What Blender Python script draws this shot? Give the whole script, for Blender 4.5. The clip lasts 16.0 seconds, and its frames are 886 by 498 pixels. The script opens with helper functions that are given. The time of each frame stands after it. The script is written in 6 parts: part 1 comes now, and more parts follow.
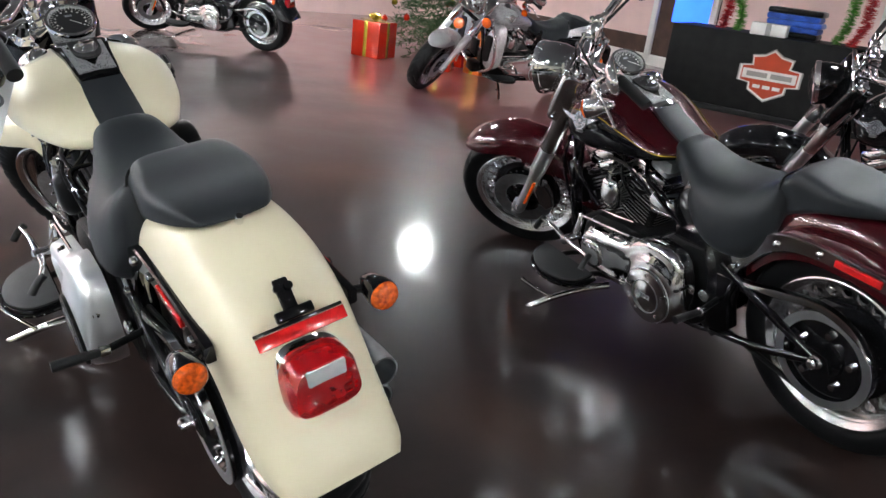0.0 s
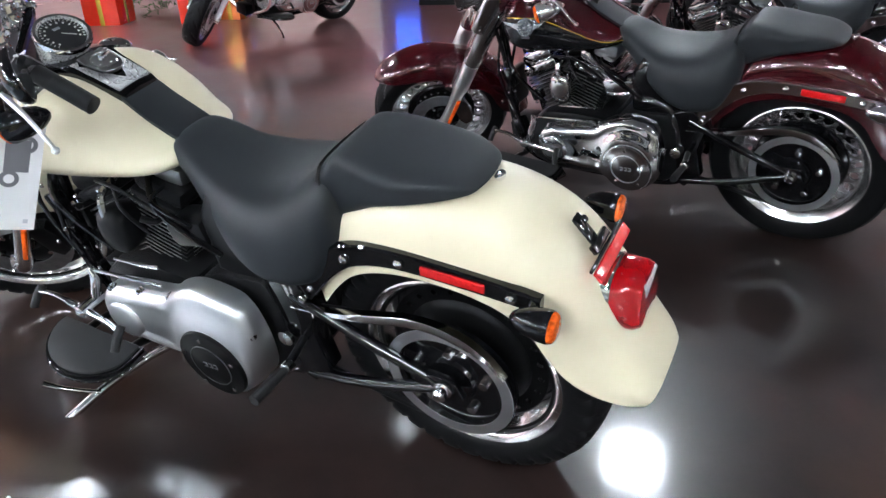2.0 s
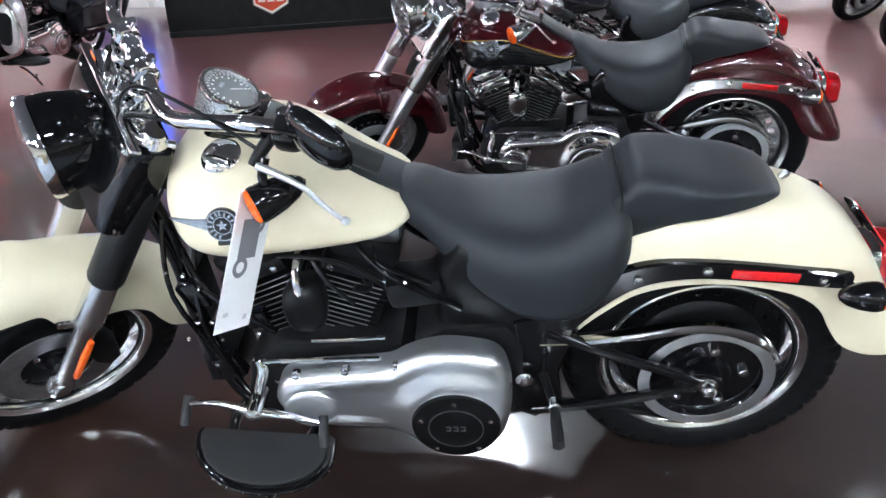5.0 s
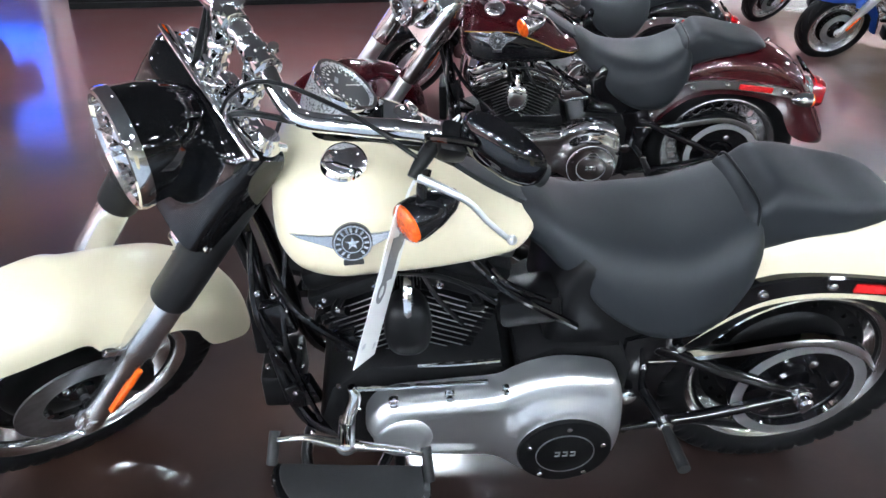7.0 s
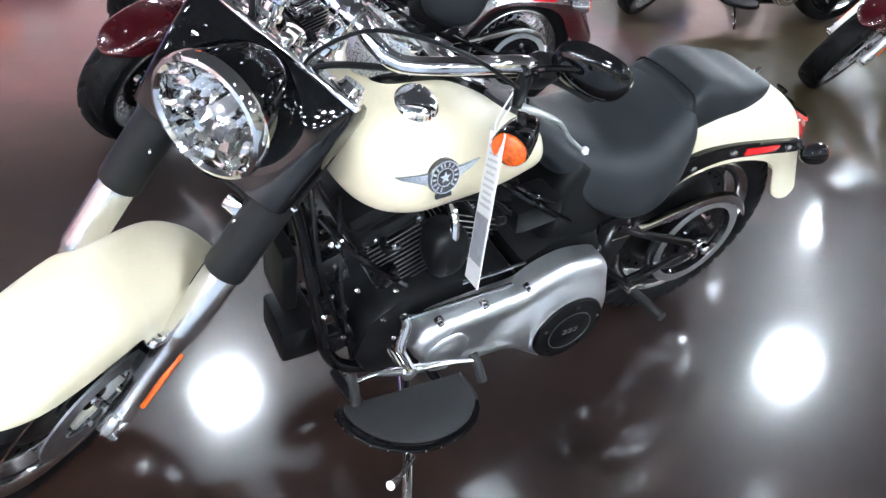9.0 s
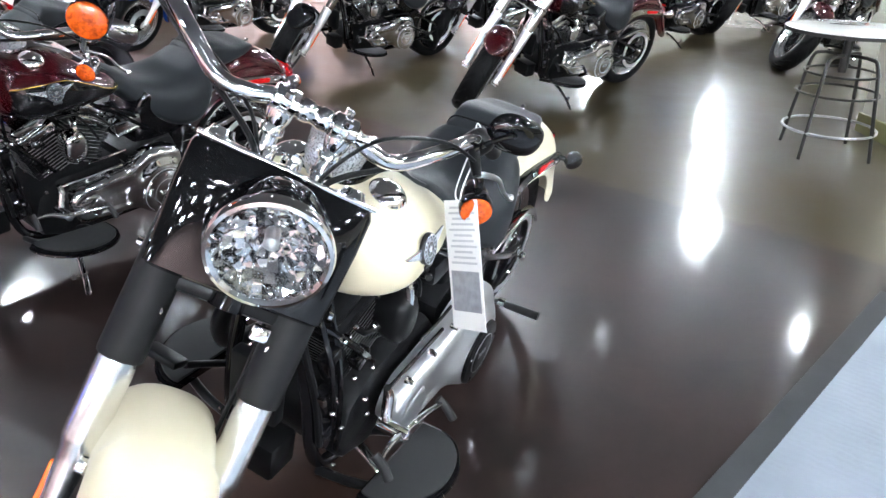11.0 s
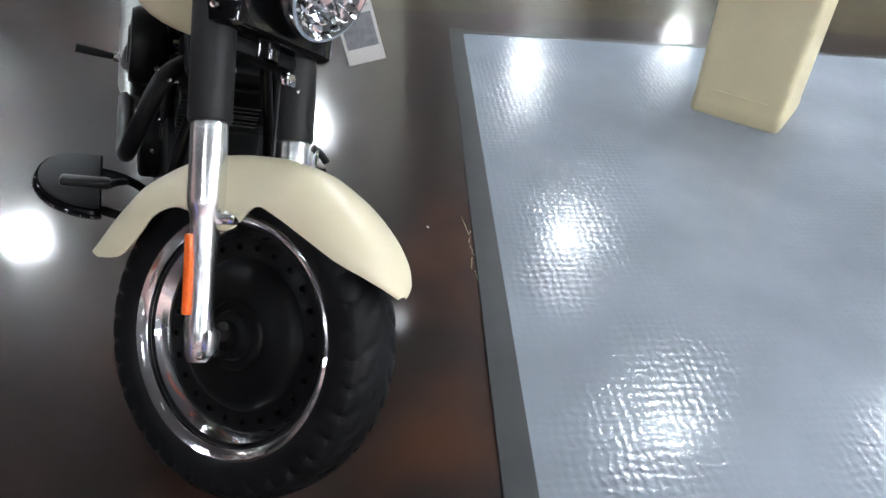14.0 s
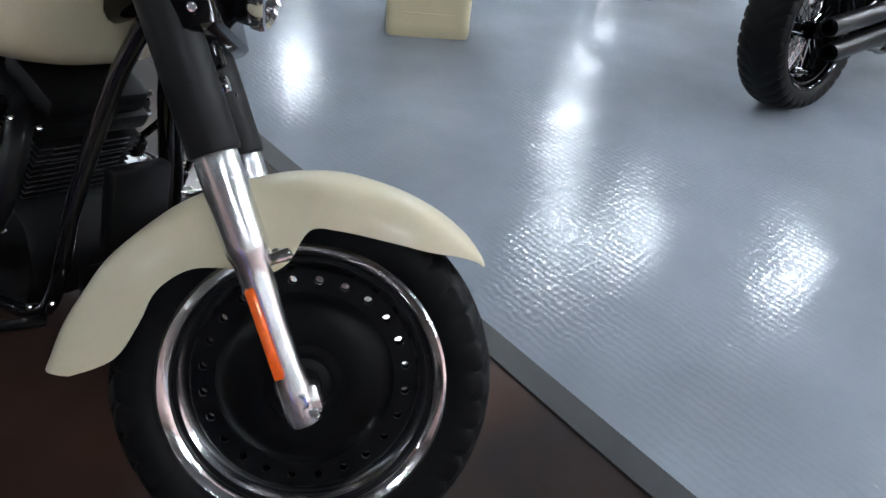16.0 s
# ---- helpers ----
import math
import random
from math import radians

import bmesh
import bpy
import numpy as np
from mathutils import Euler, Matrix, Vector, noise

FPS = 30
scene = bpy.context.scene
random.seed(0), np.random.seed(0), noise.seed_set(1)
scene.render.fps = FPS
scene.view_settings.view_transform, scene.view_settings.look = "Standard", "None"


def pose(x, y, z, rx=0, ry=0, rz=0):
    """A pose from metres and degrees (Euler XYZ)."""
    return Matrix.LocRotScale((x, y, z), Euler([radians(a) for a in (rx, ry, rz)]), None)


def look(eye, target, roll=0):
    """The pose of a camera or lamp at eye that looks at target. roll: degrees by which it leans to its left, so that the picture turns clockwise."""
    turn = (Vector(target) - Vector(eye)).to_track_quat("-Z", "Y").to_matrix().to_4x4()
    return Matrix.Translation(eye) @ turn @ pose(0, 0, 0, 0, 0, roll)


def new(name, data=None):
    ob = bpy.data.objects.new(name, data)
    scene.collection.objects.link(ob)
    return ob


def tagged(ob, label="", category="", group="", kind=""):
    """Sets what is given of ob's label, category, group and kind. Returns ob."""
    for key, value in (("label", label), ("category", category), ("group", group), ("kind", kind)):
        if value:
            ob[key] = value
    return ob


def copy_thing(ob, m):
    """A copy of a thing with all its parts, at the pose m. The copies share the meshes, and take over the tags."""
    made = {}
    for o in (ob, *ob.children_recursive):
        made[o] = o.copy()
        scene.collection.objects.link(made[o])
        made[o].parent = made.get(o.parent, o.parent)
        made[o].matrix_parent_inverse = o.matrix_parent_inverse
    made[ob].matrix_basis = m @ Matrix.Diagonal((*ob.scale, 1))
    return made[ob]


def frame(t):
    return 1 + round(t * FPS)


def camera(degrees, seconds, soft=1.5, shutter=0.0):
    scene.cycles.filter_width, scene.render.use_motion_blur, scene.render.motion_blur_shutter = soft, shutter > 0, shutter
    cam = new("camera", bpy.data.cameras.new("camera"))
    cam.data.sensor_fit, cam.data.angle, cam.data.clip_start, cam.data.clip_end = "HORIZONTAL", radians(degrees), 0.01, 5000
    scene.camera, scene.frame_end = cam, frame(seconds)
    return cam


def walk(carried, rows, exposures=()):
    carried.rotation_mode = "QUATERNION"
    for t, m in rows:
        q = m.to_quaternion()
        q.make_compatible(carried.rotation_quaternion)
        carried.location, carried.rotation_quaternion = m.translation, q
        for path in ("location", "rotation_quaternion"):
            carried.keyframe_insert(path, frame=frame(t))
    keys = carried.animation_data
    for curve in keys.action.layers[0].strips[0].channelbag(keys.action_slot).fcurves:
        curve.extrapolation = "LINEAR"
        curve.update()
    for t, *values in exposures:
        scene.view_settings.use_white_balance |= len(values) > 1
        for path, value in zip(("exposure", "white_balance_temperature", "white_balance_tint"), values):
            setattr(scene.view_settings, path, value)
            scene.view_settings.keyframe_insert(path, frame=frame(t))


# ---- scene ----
cam = camera(62.0, 16.0)
EXPOSURES = [(0, 0.52, 6900, 10), (1.5, 0.68, 6650, 10), (3, 0.78, 6150, 10), (6, 0.95, 6300, 10), (8.5, 1.12, 6300, 10), (11.5, 1.1, 6550, 10), (12.3, 0.93, 6900, 10), (13, 0.72, 7000, 10), (14, 0.28, 6700, 10), (15, 0.12, 6550, 10), (15.5, 0.08, 6500, 10), (16, -0.14, 6500, 10)]
PATH = [
    (0, (2.127, -0.534, 1.256), (0.65, 0.594, 0.519), 6.9),
    (0.5, (2.023, -0.721, 1.248), (0.665, 0.554, 0.521), 6.4),
    (1, (1.834, -0.894, 1.259), (0.599, 0.499, 0.526), 5.2),
    (1.5, (1.676, -1.071, 1.244), (0.65, 0.398, 0.357), 1.0),
    (2, (1.481, -1.225, 1.257), (0.555, 0.312, 0.372), -2.0),
    (2.5, (1.243, -1.292, 1.273), (0.418, 0.292, 0.373), -2.1),
    (3, (1.039, -1.389, 1.292), (0.259, 0.282, 0.519), -1.0),
    (3.5, (0.848, -1.505, 1.307), (0.205, 0.206, 0.496), -1.9),
    (6, (0.162, -1.558, 1.295), (0.175, 0.247, 0.433), 0.8),
    (6.5, (0.08, -1.522, 1.292), (0.125, 0.285, 0.436), 2.4),
    (7, (-0.108, -1.419, 1.296), (0.03, 0.366, 0.404), 2.6),
    (7.5, (-0.277, -1.388, 1.306), (-0.011, 0.388, 0.426), 4.7),
    (8, (-0.484, -1.393, 1.316), (0.092, 0.304, 0.429), 3.7),
    (8.5, (-0.614, -1.364, 1.308), (0.142, 0.214, 0.339), 3.9),
    (10.8, (-1.335, -1.049, 1.387), (0.181, -0.129, 0.461), 3.1),
    (11, (-1.346, -0.976, 1.395), (0.256, -0.137, 0.541), 1.2),
    (11.5, (-1.51, -0.872, 1.414), (0.181, -0.277, 0.527), 2.6),
    (12, (-1.743, -0.743, 1.403), (-0.031, -0.324, 0.458), 1.0),
    (12.5, (-1.836, -0.56, 1.384), (-0.09, -0.329, 0.436), 0.5),
    (13, (-1.929, -0.342, 1.387), (-0.196, -0.308, 0.389), 1.0),
    (13.5, (-2.023, -0.153, 1.351), (-0.428, -0.538, 0.207), 2.8),
    (14, (-1.981, 0.005, 1.294), (-0.435, -0.568, 0.162), 5.0),
    (14.5, (-1.828, 0.166, 1.244), (-0.452, -0.664, 0.053), 7.1),
    (15, (-1.693, 0.336, 1.219), (-0.521, -0.754, 0.021), 7.7),
    (15.5, (-1.594, 0.489, 1.209), (-0.623, -0.846, 0.08), 9.8),
    (16, (-1.472, 0.635, 1.243), (-0.626, -0.754, 0.079), 6.1),
]
walk(cam, [(t, look(eye, target, roll)) for t, eye, target, roll in PATH], EXPOSURES)

# ---- light ----
world = bpy.data.worlds.new("showroom_world")
world.use_nodes = True
scene.world = world
world.node_tree.nodes["Background"].inputs[0].default_value = (0.75, 0.8, 0.9, 1)
world.node_tree.nodes["Background"].inputs[1].default_value = 0.01
LAMP_POWER = 158.0
CEILING = 3.45


# ---- materials ----
def material(name, color, rough=0.5, metal=0.0, coat=0.0, vary=0.12, scale=6.0, bump=0.0, bump_scale=250.0,
             rough_vary=0.06, transmission=0.0, emission=0.0, ior=1.45, spec=0.5, dirt=None, dirt_amount=0.0):
    m = bpy.data.materials.new(name)
    m.use_nodes = True
    t = m.node_tree
    b = t.nodes["Principled BSDF"]
    co = t.nodes.new("ShaderNodeTexCoord")
    n1 = t.nodes.new("ShaderNodeTexNoise")
    n1.inputs["Scale"].default_value, n1.inputs["Detail"].default_value = scale, 6
    n2 = t.nodes.new("ShaderNodeTexNoise")
    n2.inputs["Scale"].default_value, n2.inputs["Detail"].default_value = bump_scale, 4
    t.links.new(co.outputs["Object"], n1.inputs["Vector"])
    t.links.new(co.outputs["Object"], n2.inputs["Vector"])
    ramp = t.nodes.new("ShaderNodeValToRGB")
    ramp.color_ramp.elements[0].position, ramp.color_ramp.elements[1].position = 0.3, 0.7
    ramp.color_ramp.elements[0].color = (*[c * (1 - vary) for c in color], 1)
    ramp.color_ramp.elements[1].color = (*[min(1, c * (1 + vary)) for c in color], 1)
    t.links.new(n1.outputs["Fac"], ramp.inputs["Fac"])
    last = ramp.outputs["Color"]
    if dirt:
        n3 = t.nodes.new("ShaderNodeTexNoise")
        n3.inputs["Scale"].default_value, n3.inputs["Detail"].default_value = scale * 0.35, 8
        t.links.new(co.outputs["Object"], n3.inputs["Vector"])
        r3 = t.nodes.new("ShaderNodeMapRange")
        r3.inputs["From Min"].default_value, r3.inputs["From Max"].default_value = 0.52, 0.72
        r3.inputs["To Max"].default_value = dirt_amount
        t.links.new(n3.outputs["Fac"], r3.inputs["Value"])
        mix = t.nodes.new("ShaderNodeMix")
        mix.data_type = "RGBA"
        t.links.new(r3.outputs["Result"], mix.inputs["Factor"])
        t.links.new(last, mix.inputs[6])
        mix.inputs[7].default_value = (*dirt, 1)
        last = mix.outputs[2]
    t.links.new(last, b.inputs["Base Color"])
    rr = t.nodes.new("ShaderNodeMapRange")
    rr.inputs["To Min"].default_value = max(0.0, rough - rough_vary)
    rr.inputs["To Max"].default_value = min(1.0, rough + rough_vary)
    t.links.new(n1.outputs["Fac"], rr.inputs["Value"])
    t.links.new(rr.outputs["Result"], b.inputs["Roughness"])
    b.inputs["Metallic"].default_value = metal
    b.inputs["Coat Weight"].default_value = coat
    b.inputs["Coat Roughness"].default_value = 0.04
    b.inputs["IOR"].default_value = ior
    b.inputs["Specular IOR Level"].default_value = spec
    b.inputs["Transmission Weight"].default_value = transmission
    if emission:
        t.links.new(last, b.inputs["Emission Color"])
        b.inputs["Emission Strength"].default_value = emission
    if bump:
        bp = t.nodes.new("ShaderNodeBump")
        bp.inputs["Strength"].default_value, bp.inputs["Distance"].default_value = bump, 0.002
        t.links.new(n2.outputs["Fac"], bp.inputs["Height"])
        t.links.new(bp.outputs["Normal"], b.inputs["Normal"])
    return m


def floor_material():
    """Polished brown-black stained concrete with rusty patches, fine cloudiness and scuffs."""
    m = bpy.data.materials.new("stained_concrete")
    m.use_nodes = True
    t = m.node_tree
    b = t.nodes["Principled BSDF"]
    co = t.nodes.new("ShaderNodeTexCoord")

    def noise_node(scale, detail, rough=0.55, distort=0.0):
        n = t.nodes.new("ShaderNodeTexNoise")
        n.inputs["Scale"].default_value, n.inputs["Detail"].default_value = scale, detail
        n.inputs["Roughness"].default_value, n.inputs["Distortion"].default_value = rough, distort
        mp = t.nodes.new("ShaderNodeMapping")
        mp.inputs["Location"].default_value = (1.37, 2.71, 0.613 / scale + 0.171)
        mp.inputs["Rotation"].default_value = (0.31, 0.47, 0.83)
        t.links.new(co.outputs["Object"], mp.inputs["Vector"])
        t.links.new(mp.outputs["Vector"], n.inputs["Vector"])
        return n
    big, mid, fine = noise_node(0.55, 4, 0.5, 0.2), noise_node(2.6, 9, 0.62, 0.3), noise_node(60, 4)
    r = t.nodes.new("ShaderNodeValToRGB")
    e = r.color_ramp.elements
    e[0].position, e[0].color = 0.3, (0.0090, 0.0063, 0.0056, 1)
    e[1].position, e[1].color = 0.62, (0.026, 0.0152, 0.0135, 1)
    k = e.new(0.9)
    k.color = (0.045, 0.026, 0.0215, 1)
    t.links.new(mid.outputs["Fac"], r.inputs["Fac"])
    rust = t.nodes.new("ShaderNodeMapRange")
    rust.inputs["From Min"].default_value, rust.inputs["From Max"].default_value = 0.58, 0.85
    t.links.new(big.outputs["Fac"], rust.inputs["Value"])
    mix = t.nodes.new("ShaderNodeMix")
    mix.data_type = "RGBA"
    t.links.new(rust.outputs["Result"], mix.inputs["Factor"])
    t.links.new(r.outputs["Color"], mix.inputs[6])
    mix.inputs[7].default_value = (0.09, 0.038, 0.020, 1)
    last = mix.outputs[2]
    soft = noise_node(4.0, 1)
    for x, y, size in ((-0.20, -0.70, 0.20), (-0.45, -0.62, 0.17), (-0.9, -0.42, 0.20), (2.7, -1.8, 0.4)):
        d = t.nodes.new("ShaderNodeVectorMath")
        d.operation = "DISTANCE"
        t.links.new(co.outputs["Object"], d.inputs[0])
        d.inputs[1].default_value = (x, y, 0.0)
        w = t.nodes.new("ShaderNodeMath")
        w.operation = "MULTIPLY_ADD"
        t.links.new(soft.outputs["Fac"], w.inputs[0])
        w.inputs[1].default_value = size * 2.2
        t.links.new(d.outputs["Value"], w.inputs[2])
        k2 = t.nodes.new("ShaderNodeMapRange")
        k2.interpolation_type = "SMOOTHERSTEP"
        k2.inputs["From Min"].default_value, k2.inputs["From Max"].default_value = size * 0.9, size * 2.5
        k2.inputs["To Min"].default_value, k2.inputs["To Max"].default_value = 0.5, 0.0
        t.links.new(w.outputs[0], k2.inputs["Value"])
        m2 = t.nodes.new("ShaderNodeMix")
        m2.data_type = "RGBA"
        t.links.new(k2.outputs["Result"], m2.inputs["Factor"])
        t.links.new(last, m2.inputs[6])
        m2.inputs[7].default_value = (0.10, 0.038, 0.018, 1)
        last = m2.outputs[2]
    # zones: reddish stain towards the back wall, tint brightened for the wall's reflection; olive beyond a straight
    # line past the mat's short side
    sep = t.nodes.new("ShaderNodeSeparateXYZ")
    t.links.new(co.outputs["Object"], sep.inputs[0])

    def maths(op, a, v):
        n = t.nodes.new("ShaderNodeMath")
        n.operation = op
        t.links.new(a, n.inputs[0])
        if isinstance(v, float):
            n.inputs[1].default_value = v
        else:
            t.links.new(v, n.inputs[1])
        return n.outputs[0]

    wob = noise_node(1.3, 5)
    edge = noise_node(5.0, 5)
    red_at = maths("ADD", sep.outputs[1], maths("MULTIPLY", wob.outputs["Fac"], 3.0))
    olive_at = maths("ADD", maths("ADD", sep.outputs[0], maths("MULTIPLY", sep.outputs[1], -0.245)), maths("MULTIPLY", edge.outputs["Fac"], 0.22))
    # the red tint also carries the pink sheen of the back wall
    for at_, lo, hi, top, tint in ((red_at, 3.2, 5.4, 0.85, (0.18, 0.072, 0.070)), (olive_at, 2.50, 2.62, 0.75, (0.055, 0.043, 0.020))):
        k3 = t.nodes.new("ShaderNodeMapRange")
        k3.interpolation_type = "SMOOTHSTEP"
        k3.inputs["From Min"].default_value, k3.inputs["From Max"].default_value = lo, hi
        k3.inputs["To Min"].default_value, k3.inputs["To Max"].default_value = 0.0, top
        t.links.new(at_, k3.inputs["Value"])
        shade = t.nodes.new("ShaderNodeMix")
        shade.data_type, shade.blend_type = "RGBA", "MIX"
        t.links.new(k3.outputs["Result"], shade.inputs["Factor"])
        t.links.new(last, shade.inputs[6])
        mott = t.nodes.new("ShaderNodeMix")
        mott.data_type = "RGBA"
        t.links.new(mid.outputs["Fac"], mott.inputs["Factor"])
        mott.inputs[6].default_value, mott.inputs[7].default_value = (*[c * 0.55 for c in tint], 1), (*[c * 1.45 for c in tint], 1)
        t.links.new(mott.outputs[2], shade.inputs[7])
        last = shade.outputs[2]
    t.links.new(last, b.inputs["Base Color"])
    rr = t.nodes.new("ShaderNodeMapRange")
    rr.inputs["From Min"].default_value, rr.inputs["From Max"].default_value = 0.3, 0.7
    rr.inputs["To Min"].default_value, rr.inputs["To Max"].default_value = 0.30, 0.38
    t.links.new(mid.outputs["Fac"], rr.inputs["Value"])
    t.links.new(rr.outputs["Result"], b.inputs["Roughness"])
    b.inputs["Specular IOR Level"].default_value = 0.2
    scuff = noise_node(1.6, 6, 0.6)
    cr = t.nodes.new("ShaderNodeMapRange")
    cr.inputs["From Min"].default_value, cr.inputs["From Max"].default_value = 0.2, 0.8
    cr.inputs["To Min"].default_value, cr.inputs["To Max"].default_value = 0.065, 0.15
    t.links.new(scuff.outputs["Fac"], cr.inputs["Value"])
    t.links.new(cr.outputs["Result"], b.inputs["Coat Roughness"])
    b.inputs["Coat Weight"].default_value = 0.9
    wave = noise_node(5.5, 2)
    b0 = t.nodes.new("ShaderNodeBump")
    b0.inputs["Strength"].default_value, b0.inputs["Distance"].default_value = 0.08, 0.0005
    t.links.new(wave.outputs["Fac"], b0.inputs["Height"])
    bp = t.nodes.new("ShaderNodeBump")
    bp.inputs["Strength"].default_value, bp.inputs["Distance"].default_value = 0.05, 0.002
    t.links.new(fine.outputs["Fac"], bp.inputs["Height"])
    t.links.new(b0.outputs["Normal"], bp.inputs["Normal"])
    t.links.new(bp.outputs["Normal"], b.inputs["Normal"])
    t.links.new(b0.outputs["Normal"], b.inputs["Coat Normal"])
    return m


def vinyl_material():
    """Glossy pale blue-grey vinyl sheet with patches of crossed creases and soft waves."""
    m = material("grey_vinyl", (0.235, 0.260, 0.300), 0.13, 0, 0, vary=0.12, scale=2.2, rough_vary=0.03, spec=0.21)
    t = m.node_tree
    b = t.nodes["Principled BSDF"]
    co = t.nodes.new("ShaderNodeTexCoord")
    patch = t.nodes.new("ShaderNodeTexNoise")
    patch.inputs["Scale"].default_value, patch.inputs["Detail"].default_value = 3.0, 3
    t.links.new(co.outputs["Object"], patch.inputs["Vector"])
    amount = t.nodes.new("ShaderNodeMapRange")
    amount.inputs["From Min"].default_value, amount.inputs["From Max"].default_value = 0.35, 0.6
    amount.inputs["To Min"].default_value, amount.inputs["To Max"].default_value = 0.4, 1.0
    t.links.new(patch.outputs["Fac"], amount.inputs["Value"])
    last = None
    for turn, scale, twist, height, patched in ((12, 11, 5.0, 0.00036, True), (-76, 13, 5.0, 0.00034, True), (55, 4.1, 7, 0.00016, False), (10, 0.9, 3, 0.0009, False)):
        mp = t.nodes.new("ShaderNodeMapping")
        mp.inputs["Rotation"].default_value[2] = radians(turn)
        t.links.new(co.outputs["Object"], mp.inputs["Vector"])
        w = t.nodes.new("ShaderNodeTexWave")
        w.inputs["Scale"].default_value, w.inputs["Distortion"].default_value = scale, twist
        w.inputs["Detail"].default_value, w.inputs["Detail Scale"].default_value = 3, 1.6
        t.links.new(mp.outputs["Vector"], w.inputs["Vector"])
        bp = t.nodes.new("ShaderNodeBump")
        bp.inputs["Strength"].default_value, bp.inputs["Distance"].default_value = 0.6, height
        t.links.new(w.outputs["Fac"], bp.inputs["Height"])
        if patched:
            t.links.new(amount.outputs["Result"], bp.inputs["Strength"])
        if last:
            t.links.new(last, bp.inputs["Normal"])
        last = bp.outputs["Normal"]
    t.links.new(last, b.inputs["Normal"])
    return m


def thin_glass(name, gloss):
    """A thin clear pane: light goes straight through, a little is mirrored."""
    m = bpy.data.materials.new(name)
    m.use_nodes = True
    t = m.node_tree
    t.nodes.remove(t.nodes["Principled BSDF"])
    clear, shine, mix = t.nodes.new("ShaderNodeBsdfTransparent"), t.nodes.new("ShaderNodeBsdfGlossy"), t.nodes.new("ShaderNodeMixShader")
    shine.inputs["Roughness"].default_value = 0.03
    mix.inputs[0].default_value = gloss
    t.links.new(clear.outputs[0], mix.inputs[1])
    t.links.new(shine.outputs[0], mix.inputs[2])
    t.links.new(mix.outputs[0], t.nodes["Material Output"].inputs["Surface"])
    return m


CREAM = material("cream_paint", (0.68, 0.61, 0.435), 0.34, 0, 0.25, vary=0.03, scale=3, rough_vary=0.04)
BURGUNDY = material("burgundy_paint", (0.046, 0.003, 0.0055), 0.18, 0.25, 1.0, vary=0.2, scale=400, rough_vary=0.03)
BLACK_PAINT = material("black_paint", (0.007, 0.007, 0.008), 0.12, 0, 1.0, spec=0.0, vary=0.1)
SILVER_PAINT = material("silver_paint", (0.55, 0.56, 0.57), 0.28, 0.7, 1.0, vary=0.06, scale=300)
BLUE_PAINT = material("blue_paint", (0.02, 0.07, 0.32), 0.18, 0.3, 1.0, vary=0.1, scale=300)
GLOSS_BLACK = material("gloss_black", (0.004, 0.004, 0.0045), 0.08, 0, 0.9, spec=0.0, vary=0.1, rough_vary=0.03)
SATIN_BLACK = material("satin_black", (0.006, 0.006, 0.0065), 0.32, 0, 0, spec=0.2, vary=0.2, scale=20, bump=0.05)
WRINKLE_BLACK = material("wrinkle_black", (0.006, 0.006, 0.0065), 0.40, 0, 0, spec=0.2, vary=0.25, scale=30, bump=0.35, bump_scale=500)
LEATHER = material("seat_leather", (0.015, 0.0172, 0.020), 0.52, 0, 0, spec=0.36, vary=0.14, scale=9, bump=0.22, bump_scale=650)
RUBBER = material("tyre_rubber", (0.0045, 0.0045, 0.005), 0.5, 0, 0, spec=0.15, vary=0.25, scale=18, bump=0.15, bump_scale=180)
DISC_BLACK = material("disc_black", (0.004, 0.004, 0.0042), 0.38, 0, 0, spec=0.12, vary=0.2, scale=20)
MATT_GREY = material("charcoal_powder_coat", (0.011, 0.011, 0.0115), 0.45, 0, 0, spec=0.25, vary=0.15, scale=20, bump=0.08)
GRIP = material("grip_rubber", (0.012, 0.012, 0.0125), 0.6, 0, 0, spec=0.35, vary=0.15, scale=40, bump=0.2)
CHROME = material("chrome", (0.86, 0.87, 0.88), 0.07, 1.0, 0, vary=0.03, rough_vary=0.03)
SILVER = material("satin_aluminium", (0.86, 0.88, 0.90), 0.33, 1.0, 0, vary=0.03, scale=14, bump=0.02, rough_vary=0.03)
POLISHED = material("polished_aluminium", (0.86, 0.87, 0.88), 0.24, 1.0, 0, vary=0.03, scale=20, rough_vary=0.05)
RIM = material("polished_rim", (0.88, 0.89, 0.90), 0.12, 1.0, 0, vary=0.03, scale=20, rough_vary=0.03)
REFLECTOR = material("lamp_reflector", (0.93, 0.94, 0.96), 0.07, 1.0, 0, vary=0.06, scale=60, rough_vary=0.05)
DULL_STEEL = material("dull_steel", (0.42, 0.43, 0.44), 0.36, 1.0, 0, vary=0.15, scale=40)
FIN_EDGE = material("machined_fin_edge", (0.55, 0.55, 0.54), 0.3, 1.0, 0, vary=0.08)
AMBER = material("amber_lens", (0.72, 0.09, 0.005), 0.16, 0, 1.0, vary=0.5, scale=110, bump=0.7, bump_scale=140)
RED_LENS = material("red_lens", (0.62, 0.006, 0.012), 0.06, 0, 1.0, vary=0.14, scale=45, bump=0.2, bump_scale=70, transmission=0.55)
RED_REFLECTOR = material("red_reflector", (0.62, 0.012, 0.014), 0.2, 0, 1.0, vary=0.15, scale=120)
ORANGE_REFLECTOR = material("orange_reflector", (0.9, 0.13, 0.012), 0.22, 0, 1.0, vary=0.12, scale=120)
CLEAR_LENS = material("clear_plastic", (0.50, 0.50, 0.51), 0.08, 0, 1.0, vary=0.08, scale=40)
GLASS = thin_glass("lamp_glass", 0.07)
